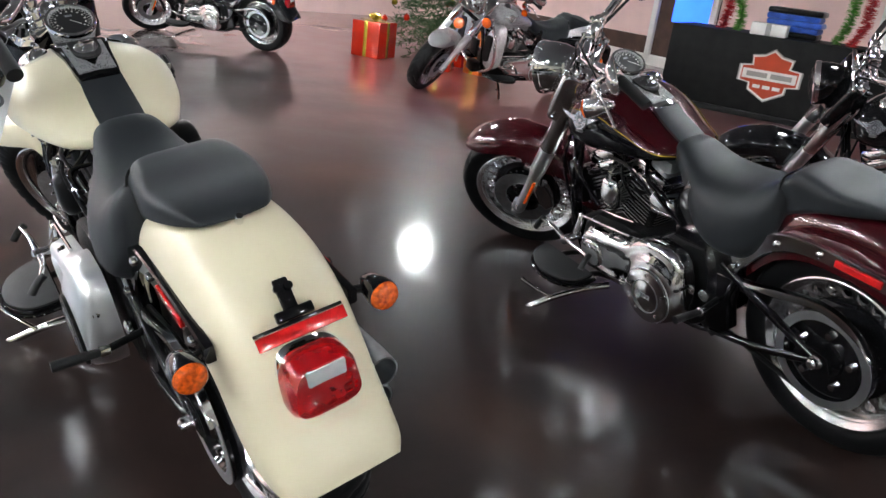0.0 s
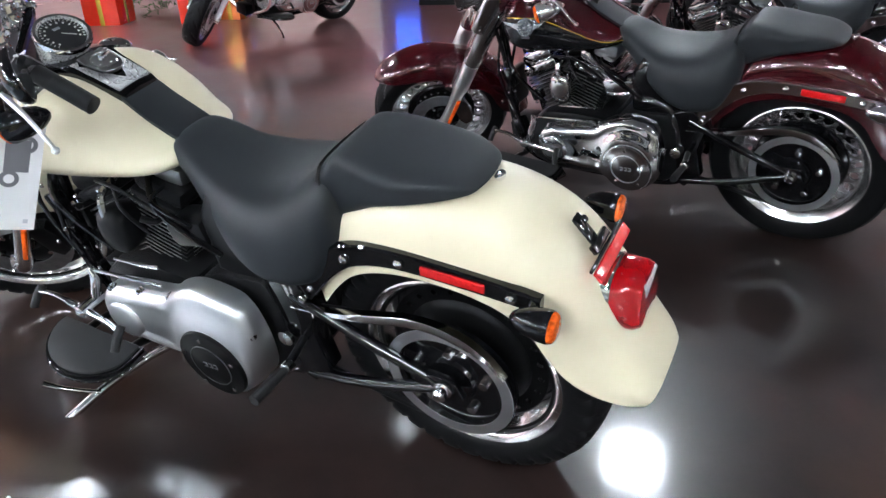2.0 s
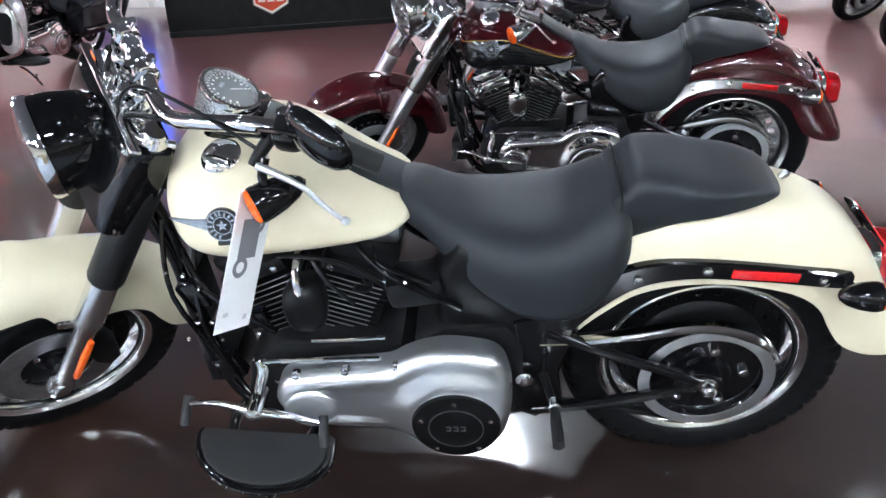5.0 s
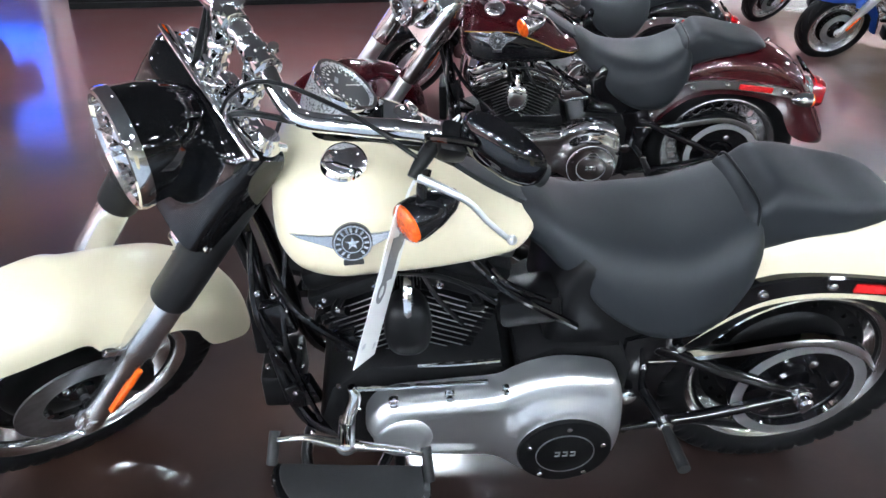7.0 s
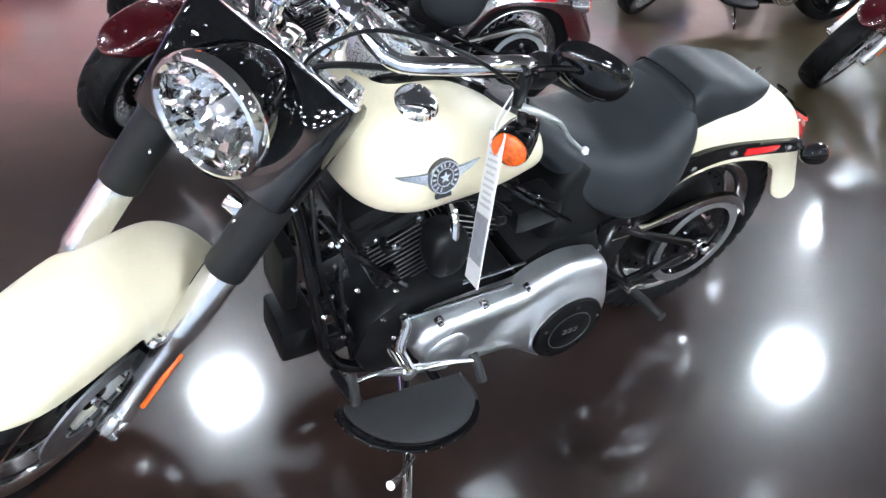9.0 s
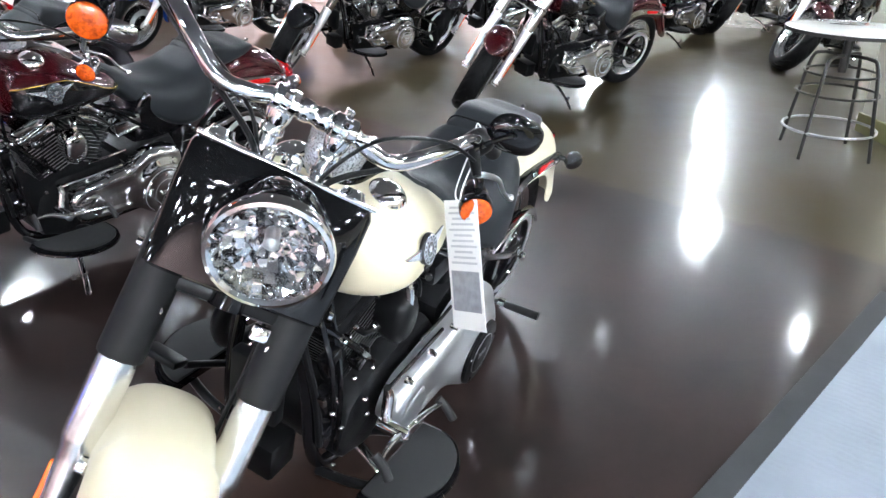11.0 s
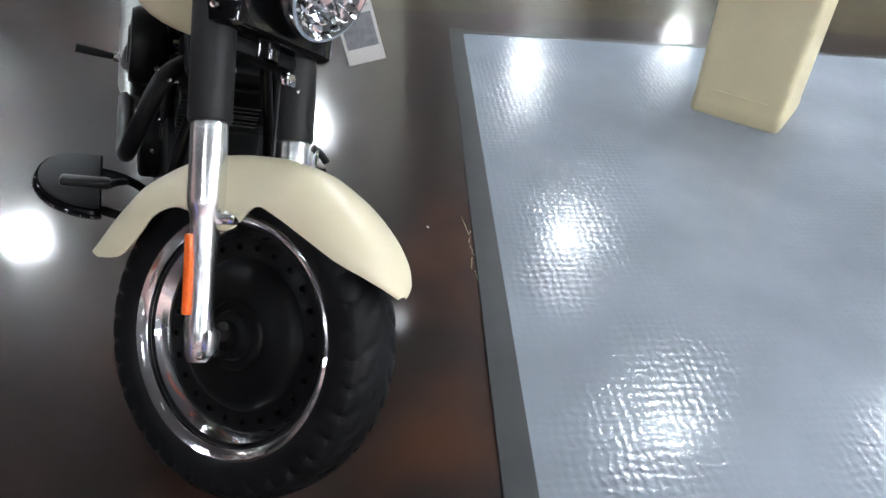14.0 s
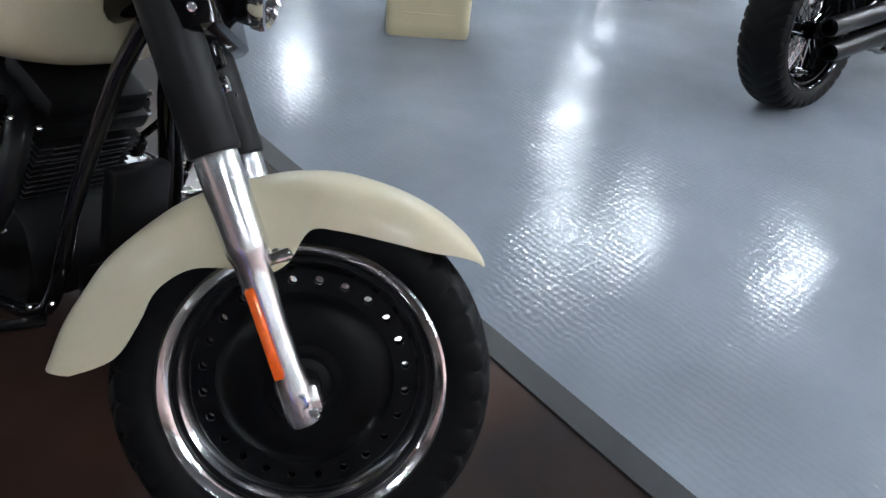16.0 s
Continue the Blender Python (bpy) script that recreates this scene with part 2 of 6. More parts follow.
MIRROR_GLASS = material("mirror_glass", (0.8, 0.82, 0.84), 0.02, 1.0, 0, vary=0, rough_vary=0)
DIAL_BLACK = material("dial_black", (0.012, 0.012, 0.013), 0.3, 0, 0.6)
WHITE_CARD = material("white_card", (0.80, 0.80, 0.79), 0.4, 0, 0.4, vary=0.03)
PRINT_GREY = material("print_grey", (0.16, 0.16, 0.17), 0.45, 0, 0.3)
PRINT_PALE = material("print_pale_grey", (0.50, 0.51, 0.53), 0.45, 0, 0.3)
PRINT_MID = material("print_mid_grey", (0.30, 0.31, 0.34), 0.45, 0, 0.3, vary=0.2, scale=50)
BADGE_SILVER = material("badge_silver", (0.62, 0.66, 0.72), 0.25, 0.8, 0, vary=0.06)
FLOOR = floor_material()
VINYL = vinyl_material()
MAT_EDGE = material("dark_grey_vinyl_edge", (0.026, 0.027, 0.029), 0.5, 0, 0.0, vary=0.25, scale=9, bump=0.1)
BEIGE = material("beige_plastic", (0.62, 0.55, 0.36), 0.45, 0, 0.1, vary=0.05, scale=5, bump=0.05)
WALL_PALE = material("pale_wall_paint", (0.46, 0.44, 0.37), 0.6, 0, 0, vary=0.06, scale=2, bump=0.1)
WALL_DARK = material("dark_wood_panelling", (0.06, 0.032, 0.022), 0.45, 0, 0.2, vary=0.35, scale=5)
WALL_PINK = material("warm_wall_paint", (0.80, 0.57, 0.53), 0.6, 0, 0, vary=0.08, scale=2, bump=0.1)
CEILING_MAT = material("ceiling_tile", (0.13, 0.13, 0.13), 0.8, 0, 0, vary=0.06, scale=9, bump=0.3, bump_scale=90)
TRIM_WHITE = material("white_trim_paint", (0.78, 0.76, 0.72), 0.4, 0, 0, vary=0.04)
OLIVE = material("olive_baseboard", (0.16, 0.15, 0.06), 0.5, 0, 0, vary=0.15)
PLINTH = material("matt_black_board", (0.010, 0.010, 0.010), 0.6, 0, 0, spec=0.15, vary=0.3, scale=8)
SHIELD_ORANGE = material("shield_orange", (0.476, 0.050, 0.013), 0.4)
SHIELD_WHITE = material("shield_white", (0.72, 0.70, 0.67), 0.4)
SHIELD_GREY = material("shield_grey", (0.3, 0.29, 0.28), 0.4)
GIFT_RED = material("red_wrapping_foil", (0.62, 0.03, 0.012), 0.25, 0.3, 0.5, vary=0.15)
GIFT_ORANGE = material("copper_wrapping_foil", (0.62, 0.16, 0.04), 0.25, 0.5, 0.4, vary=0.15)
GOLD = material("gold_ribbon", (0.72, 0.50, 0.06), 0.25, 0.7, 0.3, vary=0.2)
GREEN_TINSEL = material("green_tinsel", (0.10, 0.34, 0.04), 0.3, 0.4, 0.3, vary=0.4, scale=60)
RED_TINSEL = material("red_tinsel", (0.55, 0.015, 0.02), 0.3, 0.4, 0.3, vary=0.4, scale=60)
BLUE_CLOTH = material("blue_cloth", (0.02, 0.09, 0.45), 0.5, 0, 0.2, vary=0.4, scale=12)
NEEDLES = material("fir_needles", (0.035, 0.085, 0.025), 0.55, 0, 0, vary=0.5, scale=30)
BARK = material("bark", (0.09, 0.06, 0.035), 0.8, 0, 0, vary=0.3, bump=0.3)
STEEL_BLACK = material("black_powder_coat", (0.02, 0.019, 0.018), 0.35, 0, 0.3, vary=0.2)
TABLE_WHITE = material("white_laminate", (0.72, 0.71, 0.68), 0.2, 0, 0.5, vary=0.04)
SPOT_LAMP = material("spot_bulb", (0.84, 0.92, 1.0), 0.5, 0, 0, vary=0.0, emission=LAMP_POWER * 0.2)
LAMP = material("lamp_diffuser", (0.84, 0.92, 1.0), 0.5, 0, 0, vary=0.0, emission=LAMP_POWER)
# glow of the added panel that puts a blue streak in the floor
BLUE_GLOW = material("blue_glow", (0.02, 0.12, 1.0), 0.4, 0, 0, vary=0.2, scale=2, emission=2.2)


# ---- mesh helpers ----
def link(name, bm, mat, parent=None, label="", smooth=40):
    bmesh.ops.recalc_face_normals(bm, faces=bm.faces)
    me = bpy.data.meshes.new(name)
    bm.to_mesh(me)
    bm.free()
    me.materials.append(mat)
    if smooth:
        me.shade_smooth()
        me.set_sharp_from_angle(angle=radians(smooth))
    ob = new(name, me)
    ob.parent = parent
    if label:
        tagged(ob, label)
    return ob


part = link


def bm_from(verts, faces):
    bm = bmesh.new()
    vs = [bm.verts.new(v) for v in verts]
    for f in faces:
        try:
            bm.faces.new([vs[i] for i in f])
        except ValueError:
            pass
    return bm


def loft(rings, closed=True, caps=True):
    """A skin over rings of points of equal number."""
    n = len(rings[0])
    verts = [p for r in rings for p in r]
    faces = []
    for i in range(len(rings) - 1):
        for j in range(n if closed else n - 1):
            a, b = i * n + j, i * n + (j + 1) % n
            faces.append((a, b, b + n, a + n))
    if caps and closed:
        faces.append(tuple(range(n)))
        faces.append(tuple(range((len(rings) - 1) * n, len(rings) * n)))
    return bm_from(verts, faces)


def spline(rows, k=6):
    """Rows of numbers, smoothed (Catmull-Rom) with k steps between two of them."""
    p = np.array(rows, float)
    out = []
    for i in range(len(p) - 1):
        a, b, c, d = p[max(i - 1, 0)], p[i], p[i + 1], p[min(i + 2, len(p) - 1)]
        for s in range(k):
            u = s / k
            out.append(0.5 * (2 * b + (c - a) * u + (2 * a - 5 * b + 4 * c - d) * u * u + (3 * b - a - 3 * c + d) * u ** 3))
    out.append(p[-1])
    return out


def tube(points, radius, n=12, k=5, caps=True):
    """A round bar along points; radius: one number or one for each point."""
    rad = radius if isinstance(radius, (list, tuple)) else [radius] * len(points)
    rows = spline([(*q, r) for q, r in zip(points, rad)], k) if len(points) > 2 else [np.array((*q, r)) for q, r in zip(points, rad)]
    pts, rs = [Vector(r[:3]) for r in rows], [r[3] for r in rows]
    rings, side = [], None
    for i, q in enumerate(pts):
        d = (pts[min(i + 1, len(pts) - 1)] - pts[max(i - 1, 0)]).normalized()
        if side is None:
            side = d.orthogonal().normalized()
        side = (side - d * side.dot(d)).normalized()
        up = d.cross(side)
        rings.append([q + (side * math.cos(a) + up * math.sin(a)) * rs[i] for a in [2 * math.pi * j / n for j in range(n)]])
    return loft(rings, caps=caps)


def lathe(profile, at, axis, n=32, closed=False):
    """A turned body: profile rows of (distance along the axis, radius)."""
    axis = Vector(axis).normalized()
    side = axis.orthogonal().normalized()
    up = axis.cross(side)
    at = Vector(at)
    rings = [[at + axis * h + (side * math.cos(a) + up * math.sin(a)) * max(r, 1e-4) for a in [2 * math.pi * j / n for j in range(n)]]
             for h, r in profile]
    if closed:
        rings.append(rings[0])
    bm = loft(rings, caps=not closed)
    if closed:
        bmesh.ops.remove_doubles(bm, verts=bm.verts, dist=1e-6)
    return bm


def box(size, at=(0, 0, 0), bevel=0.005, turn=None, seg=2):
    bm = bmesh.new()
    bmesh.ops.create_cube(bm, size=1)
    bmesh.ops.scale(bm, vec=size, verts=bm.verts)
    if bevel:
        bmesh.ops.bevel(bm, geom=bm.edges, offset=bevel, segments=seg, affect="EDGES", profile=0.5)
    if turn:
        bmesh.ops.transform(bm, matrix=pose(0, 0, 0, *turn), verts=bm.verts)
    bmesh.ops.translate(bm, vec=at, verts=bm.verts)
    return bm


def prism(outline, y0, y1, bevel=0.004, seg=2):
    """An outline in x and z, drawn out from y0 to y1, with rounded rims."""
    bm = bmesh.new()
    vs = [bm.verts.new((x, y0, z)) for x, z in outline]
    f = bm.faces.new(vs)
    r = bmesh.ops.extrude_face_region(bm, geom=[f])
    bmesh.ops.translate(bm, vec=(0, y1 - y0, 0), verts=[g for g in r["geom"] if isinstance(g, bmesh.types.BMVert)])
    bmesh.ops.recalc_face_normals(bm, faces=bm.faces)
    if bevel:
        rim = [e for e in bm.edges if abs(e.verts[0].co.y - e.verts[1].co.y) < 1e-6]
        bmesh.ops.bevel(bm, geom=rim, offset=bevel, segments=seg, affect="EDGES", profile=0.5)
    return bm


def joined(*many):
    out = bmesh.new()
    for bm in many:
        me = bpy.data.meshes.new("joining")
        bm.to_mesh(me)
        out.from_mesh(me)
        bpy.data.meshes.remove(me)
        bm.free()
    return out


def moved(bm, m):
    bmesh.ops.transform(bm, matrix=m, verts=bm.verts)
    return bm


def thick(bm, t):
    bmesh.ops.recalc_face_normals(bm, faces=bm.faces)
    bmesh.ops.solidify(bm, geom=bm.faces[:], thickness=t)
    return bm


def ell(w, h, p, n=28):
    """Points of a superellipse."""
    out = []
    for j in range(n):
        a = 2 * math.pi * j / n
        c, s = math.cos(a), math.sin(a)
        out.append((w * math.copysign(abs(c) ** (2 / p), c), h * math.copysign(abs(s) ** (2 / p), s)))
    return out


def thing(name, label, category, group="", kind="", at=None):
    e = new(name)
    tagged(e, label, category, group, kind)
    if at is not None:
        e.matrix_basis = at
    return e


def text_bar(w, h, at, m, parent, mat, name="text_bar"):
    return part(name, moved(box((w, 0.0006, h), at, 0), m), mat, parent, smooth=0)


# ---- motorcycle ----
STEER = 38.9
AXIS_POINT, AXIS_WAY = Vector((0.712, 0, 0.467)), Vector((-0.527, 0, 0.85)).normalized()
FORK_SHIFT = (0.021, 0.016, 0.007)


def steering(deg):
    return (Matrix.Translation(AXIS_POINT) @ Matrix.Rotation(radians(deg), 4, AXIS_WAY)
            @ Matrix.Translation(-AXIS_POINT) @ Matrix.Translation(FORK_SHIFT))


def fender_skin(rows, n=15, p=2.6, k=4):
    """rows: crest x, crest z, edge x, edge z, half width."""
    rings = []
    for cx, cz, ex, ez, w in spline(rows, k):
        ring = []
        for j in range(n):
            a = math.pi * j / (n - 1)
            c, s = math.cos(a), math.sin(a)
            y = w * math.copysign(abs(c) ** (2 / p), c)
            f = abs(s) ** (2 / p)
            ring.append((ex + (cx - ex) * f, y, ez + (cz - ez) * f))
        rings.append(ring)
    return loft(rings, closed=False)


def tyre_mesh(at, radius, width, n=144, bead=0.234):
    prof = []
    h = width / 2
    half = [(0.80, bead), (0.93, bead + 0.012), (1.0, bead + (radius - bead) * 0.45), (0.97, bead + (radius - bead) * 0.72),
            (0.86, radius - 0.017), (0.70, radius - 0.008), (0.52, radius - 0.0035), (0.34, radius - 0.0012), (0.16, radius - 0.0002), (0, radius)]
    prof = [(-h * a, r) for a, r in half] + [(h * a, r) for a, r in half[-2::-1]]
    prof = spline(prof, 2)
    m = len(prof)
    rings = []
    for i in range(n):
        a = 2 * math.pi * i / n
        ring = []
        for j, (y, r) in enumerate(prof):
            u = abs(y) / h
            if n > 200:
                if r > radius - 0.040 and 0.22 < u and (i + int(u * 7) + (2 if y > 0 else 0)) % 6 < 1:
                    r, y = r - 0.006, y * 0.955
            elif r > radius - 0.02 and 0.22 < u < 0.93 and (i + int(u * 9) + (4 if y > 0 else 0)) % 9 < 2:
                r = r - 0.007
            ring.append((at[0] + math.cos(a) * r, at[1] + y, at[2] + math.sin(a) * r))
        rings.append(ring)
    rings.append(rings[0])
    bm = loft(rings, closed=False)
    bmesh.ops.remove_doubles(bm, verts=bm.verts, dist=1e-6)
    return bm


def holed_disc(at, r0, r1, y, t, count, hole, ring):
    """A flat ring with round holes right through it."""
    verts, faces = [], []
    m = 16
    for i in range(count):
        a0, a1 = 2 * math.pi * i / count, 2 * math.pi * (i + 1) / count
        mid = (a0 + a1) / 2
        cx, cz = ring * math.cos(mid), ring * math.sin(mid)
        outer = []
        for s in range(4):
            outer.append((r0, a0 + (a1 - a0) * s / 4))
        for s in range(4):
            outer.append((r0 + (r1 - r0) * s / 4, a1))
        for s in range(4):
            outer.append((r1, a1 + (a0 - a1) * s / 4))
        for s in range(4):
            outer.append((r1 + (r0 - r1) * s / 4, a0))
        op = [(r * math.cos(a), r * math.sin(a)) for r, a in outer]
        ip = []
        for x, z in op:
            d = math.atan2(z - cz, x - cx)
            ip.append((cx + hole * math.cos(d), cz + hole * math.sin(d)))
        base = len(verts)
        for yy in (y, y + t):
            verts += [(at[0] + x, at[1] + yy, at[2] + z) for x, z in op]
            verts += [(at[0] + x, at[1] + yy, at[2] + z) for x, z in ip]
        for j in range(m):
            k2 = (j + 1) % m
            faces.append((base + j, base + k2, base + m + k2, base + m + j))
            faces.append((base + 2 * m + j, base + 2 * m + k2, base + 3 * m + k2, base + 3 * m + j))
            faces.append((base + m + j, base + m + k2, base + 3 * m + k2, base + 3 * m + j))
    bm = bm_from(verts, faces)
    bmesh.ops.remove_doubles(bm, verts=bm.verts, dist=1e-5)
    return bm


def wheel(name, bike, at, radius, width, st, m, front):
    """Tyre, stepped rim and a dished disc with a circle of holes; or a wire wheel."""
    hub_y = (0, 1, 0)
    w = new(name)
    w.parent = bike
    fine = st.get("groove")
    part("tyre", moved(tyre_mesh(at, radius, width, 216 if fine else 144), m), RUBBER, w, "black rubber tyre with fresh tread")
    e = width * 0.40
    side = [(0.05, 0.2065), (0.030, 0.208), (0.016, 0.211), (0.012, 0.2165), (0.008, 0.2165), (0.004, 0.216), (-0.003, 0.226), (-0.009, 0.234), (-0.006, 0.240), (0.004, 0.236)]
    if fine:
        side = [(0.05, 0.1905), (0.038, 0.1905), (0.034, 0.1925), (0.017, 0.2070), (0.015, 0.2085), (0.015, 0.2150), (0.005, 0.2175), (0.002, 0.2185), (-0.005, 0.228), (-0.009, 0.235), (-0.006, 0.240), (0.004, 0.236)]
    lip = [(q - e, r) for q, r in side[::-1]] + [(e - q, r) for q, r in side]
    part("rim", moved(lathe(lip, at, hub_y, 96, True), m), st["rim"], w, "polished stepped wheel rim")
    if fine:
        for s in (1, -1):
            part("rim_groove", moved(lathe([(s * (e - 0.013), 0.2085), (s * (e - 0.0125), 0.2150), (s * (e - 0.0145), 0.2152), (s * (e - 0.0145), 0.2083)], at, hub_y, 96, True), m), SATIN_BLACK, w, "dark step inside the rim lip")
    if st.get("wire"):
        spokes = []
        for i in range(40):
            a, b = 2 * math.pi * i / 40, 2 * math.pi * (i + (2.2 if i % 2 else -2.2)) / 40
            s = 0.03 if i % 4 < 2 else -0.03
            spokes.append(tube([(at[0] + 0.045 * math.cos(b), at[1] + s, at[2] + 0.045 * math.sin(b)),
                                (at[0] + 0.2 * math.cos(a), at[1] + s * 0.3, at[2] + 0.2 * math.sin(a))], 0.0022, 6))
        part("spokes", moved(joined(*spokes), m), CHROME, w, "crossed chrome wire spokes")
        part("brake_disc", moved(lathe([(0.045, 0.07), (0.045, 0.135), (0.05, 0.135), (0.05, 0.07)], at, hub_y, 48, True), m), DULL_STEEL, w)
    else:
        for s in (1, -1):
            y = s * (e - 0.045)
            inner, outer, ring_r = (0.152, 0.1905, 0.1735) if fine else (0.160, 0.2065, 0.186)
            part("disc", moved(holed_disc(at, inner, outer, y - 0.004, 0.008, 24, st.get("hole", 0.0075), ring_r), m), st["disc"], w)
            dish = [(y * 1.0, inner + 0.002), (y + s * 0.010, inner - 0.003), (y + s * 0.02, 0.130), (y + s * 0.026, 0.095), (y + s * 0.024, 0.07), (y + s * 0.03, 0.066), (y + s * 0.03, 0.05),
                    (y + s * 0.04, 0.046), (y + s * 0.045, 0.03), (y + s * 0.045, 0.0)]
            part("dish", moved(lathe(dish, at, hub_y, 64), m), st.get("dish", st["disc"]), w)
    if st.get("studs"):
        for s in (1, -1):
            ring = []
            for i in range(24):
                a = 2 * math.pi * (i + 0.5) / 24
                for q, k in ((0.168, 0.0055), (0.125, 0.006)):
                    ring.append(lathe([(0, k), (s * 0.006, k * 0.9), (s * 0.009, 0)], (at[0] + q * math.cos(a), at[1] + s * (e - (0.042 if q > 0.15 else 0.026)), at[2] + q * math.sin(a)), hub_y, 7))
            tagged(part("studs", moved(joined(*ring), m), CHROME, w), "rings of small chrome studs", kind="stuff")
    part("hub", moved(lathe([(-e - 0.01, 0.0), (-e - 0.01, 0.028), (-e + 0.01, 0.034), (e - 0.01, 0.034), (e + 0.01, 0.028), (e + 0.01, 0.0)], at, hub_y, 32), m), st["hub"], w)
    if front and not st.get("wire"):
        part("brake_disc", moved(lathe([(0.076, 0.085), (0.076, 0.142), (0.081, 0.142), (0.081, 0.085)], at, hub_y, 64, True), m), DULL_STEEL, w, "drilled steel brake disc")
        for i in range(5):
            a = 2 * math.pi * i / 5
            part("bolt", moved(lathe([(0.072, 0.0), (0.072, 0.008), (0.086, 0.008), (0.088, 0.0)], (at[0] + 0.075 * math.cos(a), at[1], at[2] + 0.075 * math.sin(a)), hub_y, 8), m), CHROME, w)
    return w


def bolt(at, way, bike, r=0.008, h=0.007, mat=None, m=None):
    bm = lathe([(-0.004, 0), (-0.004, r), (h * 0.6, r), (h, r * 0.7), (h, 0)], at, way, 10)
    return part("bolt", moved(bm, m) if m else bm, mat or CHROME, bike)


def bullet_signal(name, at, way, bike, st, m=None, r=0.034, length=0.085, stalk=None):
    """A bullet-shaped turn signal whose lens looks along way."""
    way = Vector(way).normalized()
    shell = [(-length, 0.001), (-length * 0.93, r * 0.35), (-length * 0.75, r * 0.66), (-length * 0.45, r * 0.9), (-length * 0.15, r), (0, r), (0.004, r * 0.96), (0.0, r * 0.9)]
    bm = lathe(shell, at, way, 28)
    s = part(name, moved(bm, m) if m else bm, st["signal"], bike, "bullet-shaped turn signal housing")
    bm = lathe([(-0.004, r * 0.93), (0.008, r * 0.93), (0.013, r * 0.8), (0.016, r * 0.5), (0.017, 0)], at, way, 28)
    part("lens", moved(bm, m) if m else bm, AMBER, s, "amber plastic lens")
    if stalk:
        bm = tube([Vector(at) - way * length * 0.4, *stalk], 0.009, 10)
        part("stalk", moved(bm, m) if m else bm, st["signal"], s)
    return s


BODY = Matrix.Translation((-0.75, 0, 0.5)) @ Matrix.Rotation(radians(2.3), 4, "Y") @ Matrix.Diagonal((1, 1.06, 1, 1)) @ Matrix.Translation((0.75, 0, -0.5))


def primary_skin(outline):
    """A cast cover: rounded rim, a domed crown round the clutch and a flat run to the nose."""
    def ease(u):
        u = min(1.0, max(0.0, u))
        return u * u * (3 - 2 * u)

    spine = [(-0.238, 0.345), (-0.205, 0.360), (-0.14, 0.370), (0.0, 0.364), (0.085, 0.364)]
    line = [Vector(q) for q in spline(spine, 6)]
    rings = [[(x, 0.172, z) for x, z in outline]]
    for k in range(15):
        u = (k / 14) ** 1.6 if k < 14 else 1.0
        ring = []
        for x, z in outline:
            o = Vector((x, z))
            c = min(line, key=lambda q: (q - o).length)
            q = o + (c - o) * u
            d = (q - o).length
            rc = math.hypot(q.x + 0.238, q.y - 0.33)
            rim = 0.030
            h = 0.236 - (rim - math.sqrt(max(0.0, rim * rim - (rim - min(d, rim)) ** 2)))
            h += 0.021 * ease((0.158 - rc) / 0.056) * ease(d / 0.012)
            h -= 0.006 * ease((rc - 0.17) / 0.03) * ease((d - 0.034) / 0.012)
            ring.append((q.x, h, q.y))
        rings.append(ring)
    return loft(rings, caps=False)


